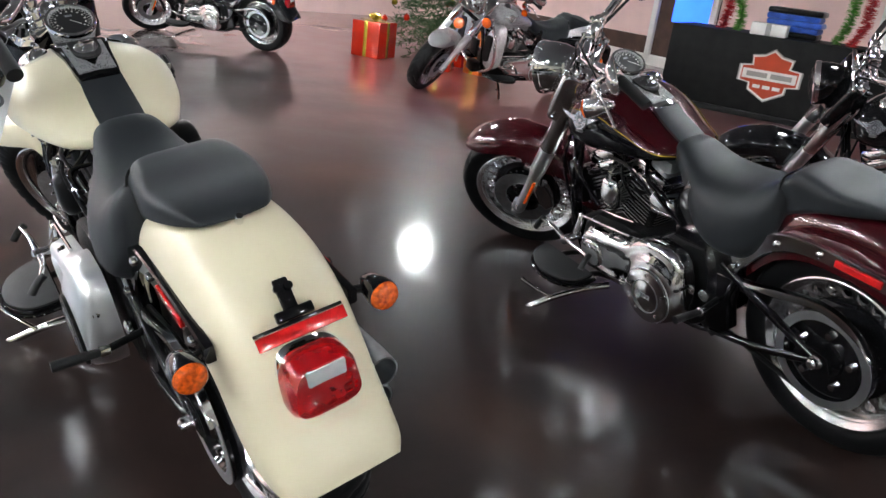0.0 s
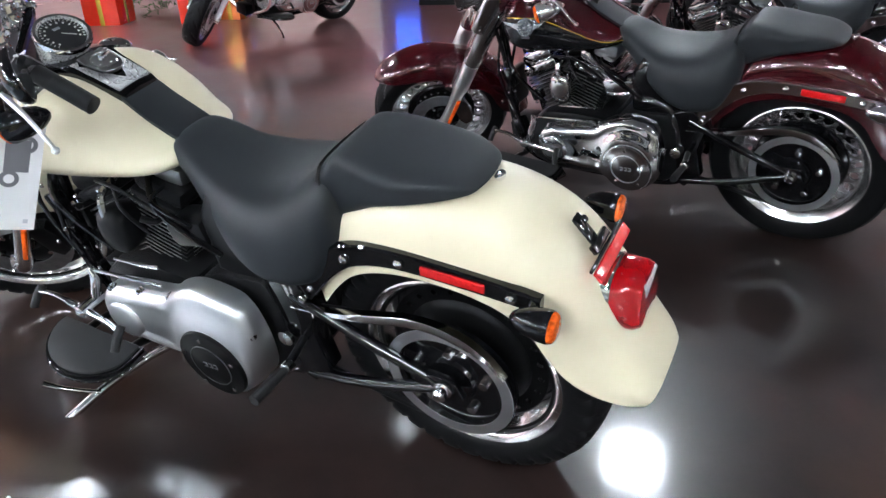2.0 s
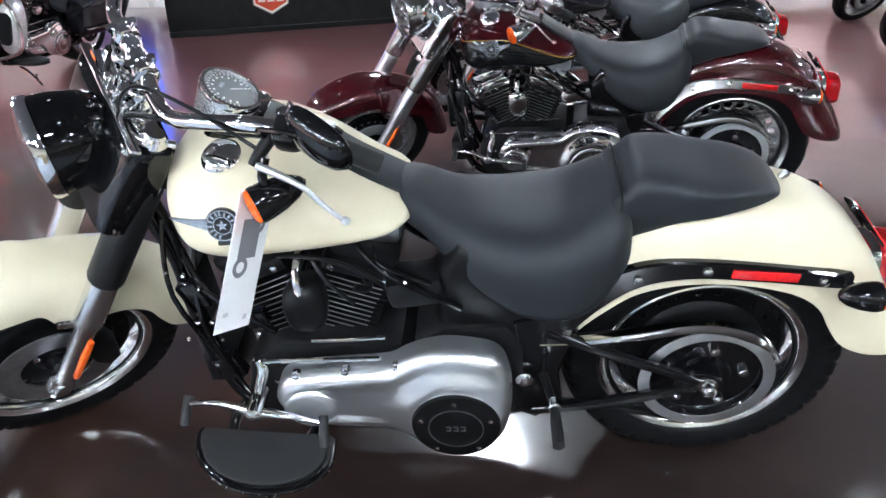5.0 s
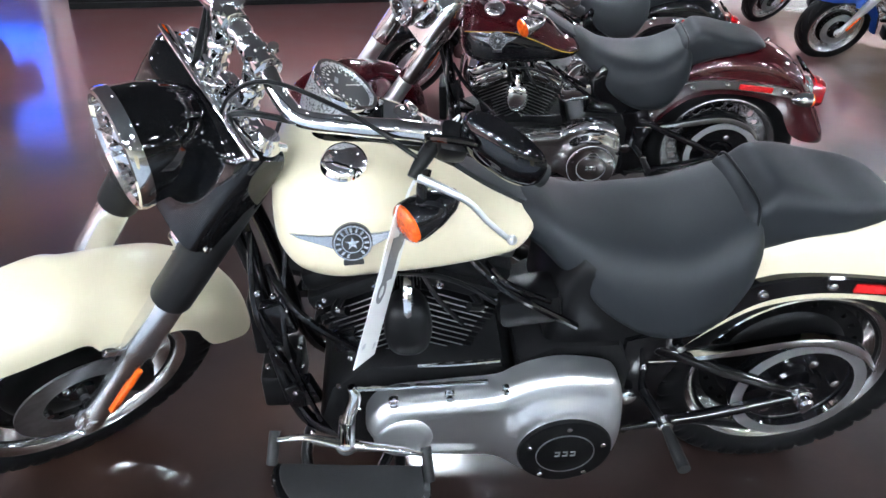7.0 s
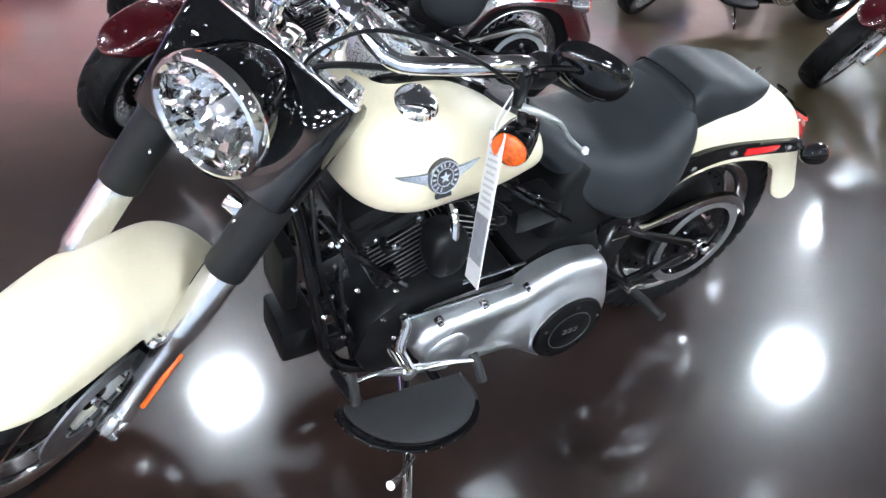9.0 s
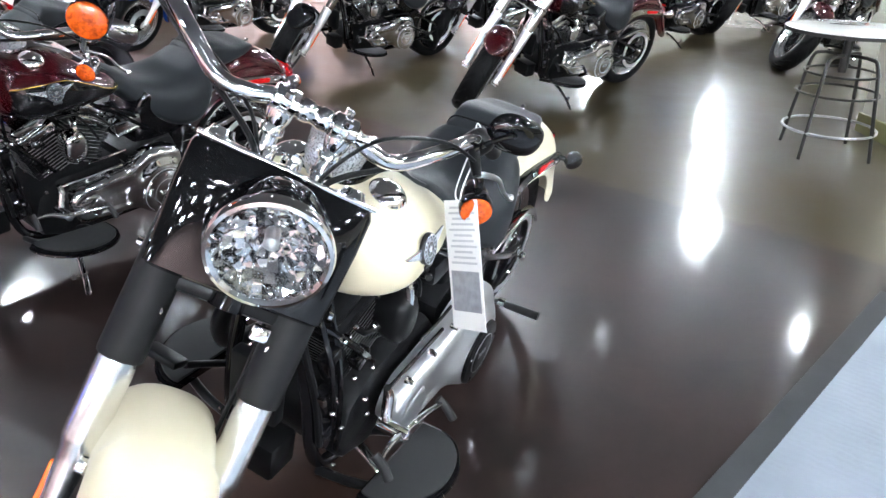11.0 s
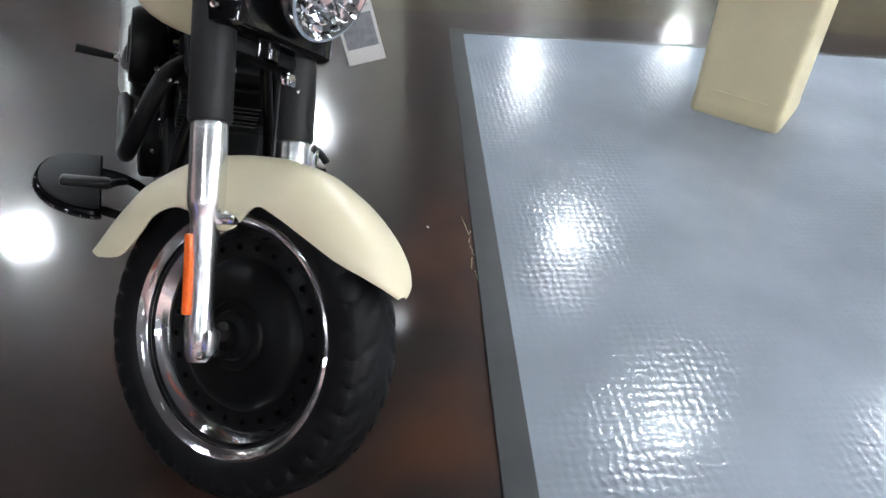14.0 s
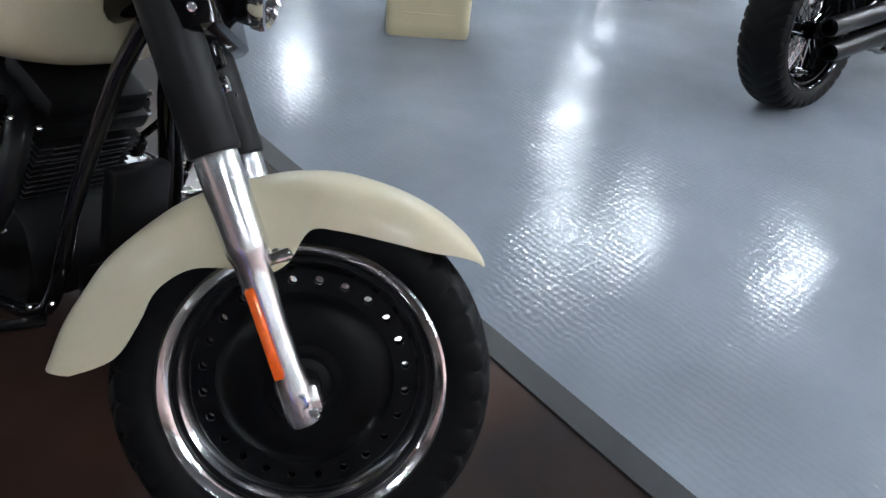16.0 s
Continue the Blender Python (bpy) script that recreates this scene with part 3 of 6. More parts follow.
def motorcycle(name, label, st, group, m, steer=STEER):
    bike = thing(name, label, "motorcycle", group)
    S = steering(steer)

    def f(name, bm, mat, label="", parent=None, smooth=40):
        return part(name, moved(bm, S), mat, parent or bike, label, smooth)

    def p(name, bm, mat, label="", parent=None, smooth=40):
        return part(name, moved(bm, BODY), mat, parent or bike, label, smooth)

    def r(name, bm, mat, label="", parent=None, smooth=40):
        return part(name, bm, mat, parent or bike, label, smooth)

    # wheels
    front_at, rear_at = (0.808, 0, 0.2895), (-0.812, 0, 0.317)
    wheel("front_wheel", bike, front_at, 0.322, 0.145, st, S, True)
    wheel("rear_wheel", bike, rear_at, 0.327, 0.196, st, Matrix(), False)

    # front fender: crest, edge and half width from tail to tip
    rows = [(0.400, 0.208, 0.452, 0.222, 0.082), (0.406, 0.28, 0.512, 0.268, 0.091), (0.426, 0.348, 0.536, 0.335, 0.096), (0.455, 0.418, 0.549, 0.392, 0.098), (0.53, 0.518, 0.588, 0.437, 0.099),
            (0.60, 0.573, 0.640, 0.455, 0.100), (0.675, 0.615, 0.700, 0.462, 0.100), (0.722, 0.633, 0.733, 0.490, 0.100), (0.758, 0.642, 0.752, 0.548, 0.100), (0.80, 0.647, 0.80, 0.560, 0.100), (0.875, 0.644, 0.875, 0.564, 0.097),
            (0.945, 0.629, 0.945, 0.565, 0.088), (1.0, 0.605, 0.995, 0.569, 0.070), (1.036, 0.578, 1.030, 0.567, 0.042), (1.050, 0.562, 1.048, 0.560, 0.012)]
    if not st.get("bare"):
        skin = fender_skin(rows, 21, 2.5, 5)
        spots = []
        for s in (1, -1):
            for x, z in ((0.79, 0.612), (0.853, 0.612), (0.897, 0.606)):
                near = min((v for v in skin.verts if v.co.y * s > 0), key=lambda v: (v.co.x - x) ** 2 + (v.co.z - z) ** 2)
                spots.append((near.co.copy(), Vector((0, s * 0.8, 0.6))))
        fe = f("front_fender", thick(skin, -0.004), st["paint"], "painted full front fender with flared skirt")
        for c, way in spots:
            f("rivet", lathe([(-0.004, 0), (-0.004, 0.0055), (0.001, 0.005), (0.003, 0.003), (0.0035, 0)], c, way, 10), st["paint"], parent=fe)
        for s in (1, -1):
            for x, z in ((0.66, 0.485), (0.712, 0.50)):
                f("fender_bolt", lathe([(0, 0), (0, 0.009), (0.012, 0.009), (0.013, 0)], (x, s * 0.100, z), (0, s, 0), 10), CHROME, parent=fe)
            f("fender_bracket", box((0.085, 0.03, 0.022), (0.700, s * 0.105, 0.485), 0.006, (0, -35, 0)), CHROME, parent=fe)

    # fork
    for s in (1, -1):
        y = s * 0.1245
        low, mid, top = Vector((0.808, y, 0.2825)), Vector((0.588, y, 0.622)), Vector((0.425, y, 0.882))
        d = (mid - low).normalized()
        L = (mid - low).length
        prof = [(-0.035, 0.0), (-0.035, 0.022), (-0.02, 0.027), (0.03, 0.027), (0.06, 0.0235), (0.15, 0.0235), (0.19, 0.0265), (0.21, 0.0265), (0.235, 0.0285), (0.25, 0.0335), (0.262, 0.0345),
                (L - 0.01, 0.0345), (L, 0.0335), (L, 0.0)]
        leg = f("fork_leg", lathe(prof, low, d, 28), st["slider"], "polished metal fork slider")
        f("fork_cover", lathe([(0, 0.0), (0, 0.039), (0.006, 0.041), ((top - mid).length, 0.041), ((top - mid).length, 0.0)], mid + d * 0.002, d, 28), st["fork_cover"], "sleeve over the upper fork tube", leg)
        f("axle_clamp", box((0.06, 0.034, 0.05), low + Vector((0.005, 0, 0.006)), 0.009, (0, -32, 0)), st["slider"], parent=leg)
        f("axle_nut", lathe([(-0.01, 0), (-0.01, 0.017), (0.022, 0.017), (0.026, 0.0135), (0.0255, 0.0095), (0.004, 0.0088), (0.004, 0)], (0.808, y, 0.2895), (0, s, 0), 12), POLISHED, parent=leg)
        f("axle_bore", lathe([(0.008, 0.0), (0.0235, 0.0092), (0.0225, 0.0092), (0.006, 0.0)], (0.808, y, 0.2895), (0, s, 0), 16, True), RUBBER, parent=leg)
        f("clamp_bolt", lathe([(-0.02, 0), (-0.02, 0.007), (0.024, 0.007), (0.029, 0.005), (0.031, 0.0022), (0.0315, 0)], (0.840, y, 0.2775), (0, s, 0), 8), CHROME, parent=leg)
        n = Vector((0.839, 0, 0.544))
        c = low + d * 0.125 - n * 0.012 + Vector((0, s * 0.026, 0))
        bm = box((0.016, 0.011, 0.150), (0, 0, 0), 0.0045)
        bm = moved(bm, Matrix.Translation(c) @ Matrix.Rotation(-math.atan2(0.544, 0.839), 4, "Y"))
        f("reflector", bm, ORANGE_REFLECTOR, "orange side reflector strip", leg)
    f("lower_clamp", box((0.06, 0.25, 0.034), (0.495, 0, 0.752), 0.012, (0, -32, 0)), SATIN_BLACK)
    f("horn_bracket", box((0.02, 0.035, 0.03), (0.535, 0.075, 0.735), 0.006, (0, -32, 0)), CHROME)
    for s in (1, -1):
        f("clamp_bolt", lathe([(0, 0.008), (0.012, 0.008), (0.014, 0)], (0.545, s * 0.10, 0.72), (0.8, 0, 0.3), 8), CHROME)
        f("cover_bolt", lathe([(0, 0.007), (0.008, 0.007), (0.010, 0)], (0.515, s * 0.168, 0.815), (0, s, 0), 8), CHROME)
    f("steering_head", lathe([(-0.05, 0), (-0.05, 0.034), (0.16, 0.034), (0.16, 0)], (0.49, 0, 0.79), AXIS_WAY, 20), GLOSS_BLACK)
    f("upper_clamp", joined(box((0.075, 0.20, 0.032), (0.392, 0, 0.968), 0.012, (0, -32, 0)), lathe([(-0.02, 0.0), (-0.02, 0.034), (0.016, 0.034), (0.02, 0.028), (0.02, 0)], (0.392, 0.118, 0.965), AXIS_WAY, 24), lathe([(-0.02, 0.0), (-0.02, 0.034), (0.016, 0.034), (0.02, 0.028), (0.02, 0)], (0.392, -0.118, 0.965), AXIS_WAY, 24)), CHROME, "chrome upper fork clamp")
    for s in (1, -1):
        f("fork_cap", lathe([(0, 0.03), (0.012, 0.03), (0.022, 0.022), (0.03, 0.02), (0.03, 0)], (0.385, s * 0.1245, 0.966), AXIS_WAY, 20), CHROME)
    f("axle", lathe([(-0.126, 0), (-0.126, 0.011), (0.126, 0.011), (0.126, 0)], front_at, (0, 1, 0), 12), CHROME)
    f("brake_caliper", prism([(0.665, 0.255), (0.70, 0.235), (0.725, 0.27), (0.735, 0.36), (0.715, 0.40), (0.672, 0.385), (0.655, 0.32)], 0.062, 0.108, 0.010), st["caliper"], "four-piston front brake caliper")
    f("brake_hose", tube([(0.69, 0.10, 0.39), (0.66, 0.09, 0.46), (0.60, 0.085, 0.56), (0.53, 0.085, 0.68), (0.47, 0.07, 0.80), (0.40, 0.03, 0.93)], 0.005, 8), SATIN_BLACK)

    # headlamp nacelle between the fork legs
    rings = []
    for s_, w, back, fore in ((0.372, 0.152, -0.055, 0.038), (0.378, 0.160, -0.060, 0.046), (0.43, 0.163, -0.062, 0.050), (0.52, 0.167, -0.062, 0.050), (0.585, 0.167, -0.060, 0.046), (0.60, 0.162, -0.055, 0.038)):
        c = AXIS_POINT + AXIS_WAY * s_
        nv = Vector((0.85, 0, 0.527))
        mid = c + nv * ((back + fore) / 2)
        rings.append([mid + nv * v + Vector((0, u, 0)) for u, v in ell(w, (fore - back) / 2, 6, 32)])
    f("nacelle", loft(rings), st["nacelle"], "headlamp nacelle panel between the fork legs")
    c = AXIS_POINT + AXIS_WAY * 0.605
    f("nacelle_trim", moved(box((0.022, 0.33, 0.010), (0.034, 0, 0), 0.004), Matrix.Translation(c + Vector((0.85, 0, 0.527)) * -0.006) @ Matrix.Rotation(-math.atan2(0.527, 0.85), 4, "Y")), CHROME, "chrome trim along the nacelle top")
    face, way = Vector((0.575, 0.008, 0.938)), Vector((0.994, 0, 0.05)).normalized()
    shell = [(-0.165, 0.0), (-0.163, 0.02), (-0.15, 0.045), (-0.125, 0.066), (-0.09, 0.083), (-0.05, 0.092), (-0.02, 0.094), (-0.012, 0.094), (-0.012, 0.088), (-0.05, 0.087), (-0.09, 0.077), (-0.12, 0.058), (-0.145, 0.03), (-0.152, 0.0)]
    big = Matrix.Translation(face) @ Matrix.Scale(1.06, 4) @ Matrix.Translation(-face)
    lamp = f("headlight", moved(lathe(shell, face, way, 48), big), st["headlamp"], "bullet headlight shell with a chrome bezel")
    f("bezel", moved(lathe([(-0.016, 0.093), (-0.014, 0.098), (0.0, 0.099), (0.008, 0.096), (0.010, 0.090), (0.004, 0.084), (-0.008, 0.083), (-0.012, 0.092)], face, way, 48, True), big), CHROME, "chrome bezel ring", lamp)
    side = way.orthogonal().normalized()
    upw = way.cross(side)
    rnd = random.Random(7)
    verts, faces = [], []
    steps = [0.012, 0.026, 0.042, 0.058, 0.072, 0.085]
    for i in range(5):
        count = (8, 12, 18, 24, 30)[i]
        for j in range(count):
            base = len(verts)
            ta, tb = rnd.uniform(-0.010, 0.010), rnd.uniform(-0.010, 0.010)
            for r_, a_, k1, k2 in ((steps[i], j, -1, -1), (steps[i], j + 1, -1, 1), (steps[i + 1], j + 1, 1, 1), (steps[i + 1], j, 1, -1)):
                ang = 2 * math.pi * a_ / count
                h = -0.062 * (1 - (r_ / 0.085) ** 1.7) - 0.004 + ta * k1 + tb * k2
                verts.append(face + way * h + (side * math.cos(ang) + upw * math.sin(ang)) * r_)
            faces.append((base, base + 1, base + 2, base + 3))
    f("reflector_bowl", moved(bm_from(verts, faces), big), REFLECTOR, "faceted mirror reflector", lamp, 0)
    f("bowl_back", moved(lathe([(-0.082, 0.0), (-0.079, 0.03), (-0.056, 0.07), (-0.014, 0.0875), (-0.014, 0.086), (-0.053, 0.067), (-0.075, 0.028), (-0.078, 0.0)], face, way, 32), big), REFLECTOR, parent=lamp)
    f("bulb_cap", moved(lathe([(-0.06, 0.012), (-0.026, 0.012), (-0.02, 0.006), (-0.018, 0)], face, way, 16), big), DULL_STEEL, parent=lamp)
    gl = f("glass", moved(lathe([(0.0, 0.086), (0.010, 0.080), (0.022, 0.062), (0.030, 0.036), (0.033, 0.0)], face, way, 40), big), GLASS, "clear domed lens", lamp)
    gl.visible_shadow = False

    # handlebar
    for s in (1, -1):
        f("riser", lathe([(0, 0.021), (0.004, 0.024), (0.012, 0.024), (0.016, 0.018), (0.024, 0.018), (0.028, 0.023), (0.036, 0.023), (0.04, 0.018), (0.055, 0.017), (0.06, 0.022), (0.07, 0.022), (0.075, 0.018), (0.085, 0.022), (0.1, 0.024), (0.104, 0.018), (0.104, 0)], (0.385, s * 0.055, 0.965), (-0.35, 0, 0.94), 20), CHROME, "ribbed chrome handlebar riser")
        f("riser_cap", lathe([(-0.024, 0.0), (-0.024, 0.020), (-0.02, 0.025), (-0.008, 0.025), (-0.005, 0.022), (0.005, 0.022), (0.008, 0.025), (0.02, 0.025), (0.024, 0.02), (0.024, 0)], (0.342, s * 0.055, 1.076), (0, 1, 0), 24), CHROME, "chrome clamp cap on the riser")
    f("bar_clamp", lathe([(-0.03, 0.018), (-0.026, 0.021), (-0.01, 0.021), (-0.006, 0.018), (0.006, 0.018), (0.01, 0.021), (0.026, 0.021), (0.03, 0.018)], (0.342, 0, 1.076), (0, 1, 0), 24), CHROME)
    for k in range(3):
        f("indicator_lamp", lathe([(0, 0.012), (0.014, 0.012), (0.018, 0.009), (0.02, 0.0)], (0.405, -0.045 + 0.045 * k, 0.99), (-0.3, 0, 0.95), 14), CHROME, "small chrome lamp nut")
    for s in (1, -1):
        for dx in (-0.02, 0.02):
            f("clamp_bolt", lathe([(0, 0.009), (0.01, 0.009), (0.012, 0)], (0.342 + dx, s * 0.055, 1.094), (0, 0, 1), 8), CHROME)
    half = [(0.342, 0.0, 1.075), (0.342, 0.07, 1.075), (0.345, 0.115, 1.062), (0.335, 0.17, 1.058), (0.285, 0.245, 1.092), (0.215, 0.31, 1.112), (0.145, 0.362, 1.098), (0.055, 0.43, 1.050)]
    f("handlebar", tube([(x, -y, z) for x, y, z in half[:0:-1]] + half, 0.0155, 16, 6), CHROME, "wide chrome handlebar")
    for s in (1, -1):
        def sy(q, s=s):
            return (q[0], q[1] * s, q[2])
        f("grip", tube([sy((0.150, 0.358, 1.099)), sy((0.108, 0.390, 1.080)), sy((0.05, 0.434, 1.048))], 0.0195, 18, 4), GRIP, "black rubber grip")
        f("switch_housing", joined(moved(box((0.055, 0.05, 0.06), (0, 0, 0), 0.014), pose(*sy((0.175, 0.34, 1.10)), 0, 20, 53 * s))), st["control"], "switch housing")
        f("lever_perch", tube([sy((0.19, 0.325, 1.105)), sy((0.228, 0.340, 1.085)), sy((0.252, 0.352, 1.07))], [0.013, 0.012, 0.009], 12, 3), st["control"])
        f("lever", tube([sy((0.245, 0.356, 1.072)), sy((0.218, 0.392, 1.068)), sy((0.192, 0.425, 1.056)), sy((0.172, 0.455, 1.030)), sy((0.150, 0.488, 1.010))], [0.0075, 0.0065, 0.0052, 0.0048, 0.0045], 10, 5), st["lever"], "metal hand lever with ball end")
        f("lever_ball", lathe([(-0.009, 0.001), (-0.006, 0.006), (0, 0.009), (0.006, 0.006), (0.009, 0.001)], sy((0.148, 0.492, 1.012)), (0, 0, 1), 12), st["lever"])
        f("mirror_stem", tube([sy((0.215, 0.33, 1.105)), sy((0.225, 0.345, 1.14)), sy((0.195, 0.385, 1.158)), sy((0.165, 0.405, 1.148))], 0.006, 8), st["mirror"])
        mm = pose(*sy((0.150, 0.412, 1.146)), 0, 0, 0) @ Matrix.Rotation(radians(-93), 4, "Y") @ Matrix.Rotation(radians(20 * s), 4, "X")
        rings = []
        for h, k_ in ((-0.026, 0.25), (-0.022, 0.6), (-0.012, 0.88), (0.0, 1.0), (0.008, 1.0), (0.010, 0.94)):
            rings.append([(v * k_, u * k_, h) for u, v in ell(0.072, 0.043, 2.6, 28)])
        mi = f("mirror", moved(loft(rings), mm), st["mirror"], "oval rear-view mirror")
        f("mirror_pane", moved(loft([[(v * 0.92, u * 0.92, h) for u, v in ell(0.072, 0.043, 2.6, 28)] for h in (0.009, 0.0115)]), mm), MIRROR_GLASS, "mirror pane", mi)
        bullet_signal("turn_signal", sy((0.270, 0.387, 1.010)), (1, 0.05, -0.08), bike, st, S, 0.035, 0.098, [sy((0.245, 0.372, 1.05)), sy((0.228, 0.352, 1.078))])
    f("stem_nut", lathe([(0, 0.02), (0.02, 0.02), (0.026, 0.014), (0.026, 0)], (0.385, 0, 0.985), AXIS_WAY, 6), CHROME)
    for s in (1, -1):
        f("riser_bush", lathe([(-0.012, 0.028), (0.0, 0.030), (0.006, 0.026), (0.006, 0)], (0.385, s * 0.055, 0.962), (-0.35, 0, 0.94), 18), SATIN_BLACK)
        f("pinch_bolt", lathe([(0, 0.009), (0.02, 0.009), (0.024, 0.005), (0.024, 0)], (0.362, s * 0.128, 0.958), (-0.85, s * 0.2, -0.5), 8), CHROME)
        f("wiring", tube([(0.17, s * 0.335, 1.085), (0.25, s * 0.27, 1.072), (0.33, s * 0.16, 1.035), (0.40, s * 0.07, 1.0), (0.44, s * 0.04, 0.93)], 0.006, 8), SATIN_BLACK)
    f("clutch_cable", tube([(0.235, 0.335, 1.09), (0.30, 0.24, 1.125), (0.365, 0.12, 1.105), (0.405, 0.06, 1.03), (0.42, 0.045, 0.95)], 0.0038, 8), SATIN_BLACK)
    f("brake_line", tube([(0.225, -0.325, 1.09), (0.30, -0.215, 1.085), (0.36, -0.10, 1.04), (0.41, -0.05, 0.97)], 0.0038, 8), SATIN_BLACK)

    # fuel tank: x, half width, top, widest height, bottom
    rows = [(-0.178, 0.030, 0.772, 0.765, 0.756), (-0.168, 0.075, 0.789, 0.765, 0.745), (-0.13, 0.130, 0.811, 0.766, 0.736), (-0.07, 0.156, 0.847, 0.771, 0.727), (0.02, 0.188, 0.908, 0.795, 0.719),
            (0.11, 0.206, 0.950, 0.816, 0.710), (0.19, 0.215, 0.956, 0.816, 0.713), (0.248, 0.204, 0.951, 0.821, 0.723), (0.282, 0.175, 0.937, 0.828, 0.735), (0.303, 0.135, 0.918, 0.838, 0.760), (0.309, 0.07, 0.892, 0.838, 0.790)]
    rings = []
    rows_tank = rows
    for x, w, zt, zm, zb in spline(rows, 5):
        ring = []
        for j in range(40):
            a = 2 * math.pi * j / 40
            c, s = math.cos(a), math.sin(a)
            q = 2.1 if s > 0 else 2.35
            hgt = (zt - zm) if s > 0 else (zm - zb)
            ring.append((x, w * math.copysign(abs(c) ** (2 / q), c), zm + hgt * math.copysign(abs(s) ** (2 / q), s)))
        rings.append(ring)
    tank = p("fuel_tank", loft(rings), st["paint"], "rounded teardrop fuel tank")
    for s in (1, -1):
        cap = lathe([(-0.012, 0.0), (-0.012, 0.038), (0.004, 0.040), (0.010, 0.036), (0.016, 0.028), (0.021, 0.014), (0.022, 0.0)], (0.178, s * 0.113, 0.938), (0.03, s * 0.36, 0.93), 32)
        p("fuel_cap", cap, CHROME, "chrome fuel cap", tank)
        bm_ = pose(0.166, s * 0.2075, 0.852) @ Matrix.Rotation(radians(4 * s), 4, "Z") @ Matrix.Rotation(radians(13 * s), 4, "X")
        wing = prism([(-0.062, 0.003), (-0.03, -0.012), (0.03, -0.012), (0.085, 0.012), (0.10, 0.022), (0.05, 0.014), (0, 0.012), (-0.04, 0.012), (-0.08, 0.016)], s * 0.0, s * 0.006, 0.0015, 1)
        b_ = p("badge", moved(wing, bm_), BADGE_SILVER, "silver winged tank badge", tank)
        p("badge_disc", moved(lathe([(0, 0.0), (0, 0.033), (0.007, 0.033), (0.009, 0.031), (0.009, 0)], (0, 0, 0), (0, s, 0), 32), bm_), DIAL_BLACK, "dark round badge centre", b_)
        p("badge_ring", moved(lathe([(0.0085, 0.031), (0.011, 0.031), (0.011, 0.0285), (0.0085, 0.0285)], (0, 0, 0), (0, s, 0), 32, True), bm_), BADGE_SILVER, parent=b_)
        p("badge_ring", moved(lathe([(0.0085, 0.018), (0.0105, 0.018), (0.0105, 0.016), (0.0085, 0.016)], (0, 0, 0), (0, s, 0), 32, True), bm_), BADGE_SILVER, parent=b_)
        star = [(math.cos(math.pi / 2 + i * math.pi / 5) * (0.012 if i % 2 == 0 else 0.005), math.sin(math.pi / 2 + i * math.pi / 5) * (0.012 if i % 2 == 0 else 0.005)) for i in range(10)]
        p("badge_star", moved(prism(star, s * 0.008, s * 0.011, 0), bm_), BADGE_SILVER, parent=b_, smooth=0)
        marks = []
        for i in range(14):
            a = math.radians(20 + i * (140 / 6) + (40 if i > 6 else 0))
            marks.append(moved(box((0.004, 0.0016, 0.0075), (0, s * 0.0098, 0.0233), 0), Matrix.Rotation(a, 4, "Y")))
        p("lettering", moved(joined(*marks), bm_), BADGE_SILVER, parent=b_, smooth=0)
        p("badge_scroll", moved(box((0.034, 0.006, 0.010), (0, s * 0.004, -0.037), 0.002), bm_), DIAL_BLACK, parent=b_)

    if st.get("tank_panel"):
        def wall(u, a, off):
            x, w, zt, zm, zb = smooth_rows[min(len(smooth_rows) - 1, int(u * (len(smooth_rows) - 1)))]
            c, sn = math.cos(a), math.sin(a)
            q = 2.1 if sn > 0 else 2.35
            hgt = (zt - zm) if sn > 0 else (zm - zb)
            return (x, (w + off) * math.copysign(abs(c) ** (2 / q), c), zm + (hgt + off) * math.copysign(abs(sn) ** (2 / q), sn))

        smooth_rows = spline(rows_tank, 5)
        for s in (1, -1):
            steps = [0.10 + 0.74 * k / 20 for k in range(21)]
            tops = [radians(-8 + 34 * math.sin(math.pi * min(1, (u - 0.10) / 1.0)) ** 0.8) for u in steps]
            rings = [[wall(u, a0 + (radians(-82) - a0) * k / 8, 0.0022) for k in range(9)] for u, a0 in zip(steps, tops)]
            panel = thick(loft([[(x, s * y, z) for x, y, z in ring] for ring in rings], closed=False), 0.001)
            p("tank_panel", panel, BLACK_PAINT, "black lower tank panel", tank)
            p("pinstripe", tube([(x, s * y, z) for x, y, z in [wall(u, a0, 0.0035) for u, a0 in zip(steps, tops)]], 0.0017, 6, 2), GOLD, "gold pinstripe", tank)

    # console on the tank
    rows = [(0.245, 0.030, 0.945), (0.21, 0.062, 0.964), (0.13, 0.066, 0.966), (0.075, 0.058, 0.946), (0.0, 0.052, 0.912), (-0.025, 0.046, 0.897)]
    rings = [[(x, -w, z - 0.035), (x, -w, z - 0.004), (x, -w + 0.006, z), (x, 0, z + 0.004), (x, w - 0.006, z), (x, w, z - 0.004), (x, w, z - 0.035)] for x, w, z in spline(rows, 4)]
    con = p("console", loft(rings), st["console"], "dashboard console along the tank top")
    g = Vector((0.180, 0.0, 1.010))
    gw = Vector((-0.58, 0, 0.81)).normalized()
    SMALL = Matrix.Translation(g) @ Matrix.Scale(0.87, 4) @ Matrix.Translation(-g)
    pod = p("speedometer", moved(lathe([(-0.105, 0.030), (-0.085, 0.050), (-0.055, 0.061), (-0.01, 0.068), (0.008, 0.071), (0.016, 0.069), (0.018, 0.062), (0.010, 0.058), (0.010, 0.0)], g, gw, 48), SMALL), SILVER_PAINT, "round chrome-rimmed speedometer")
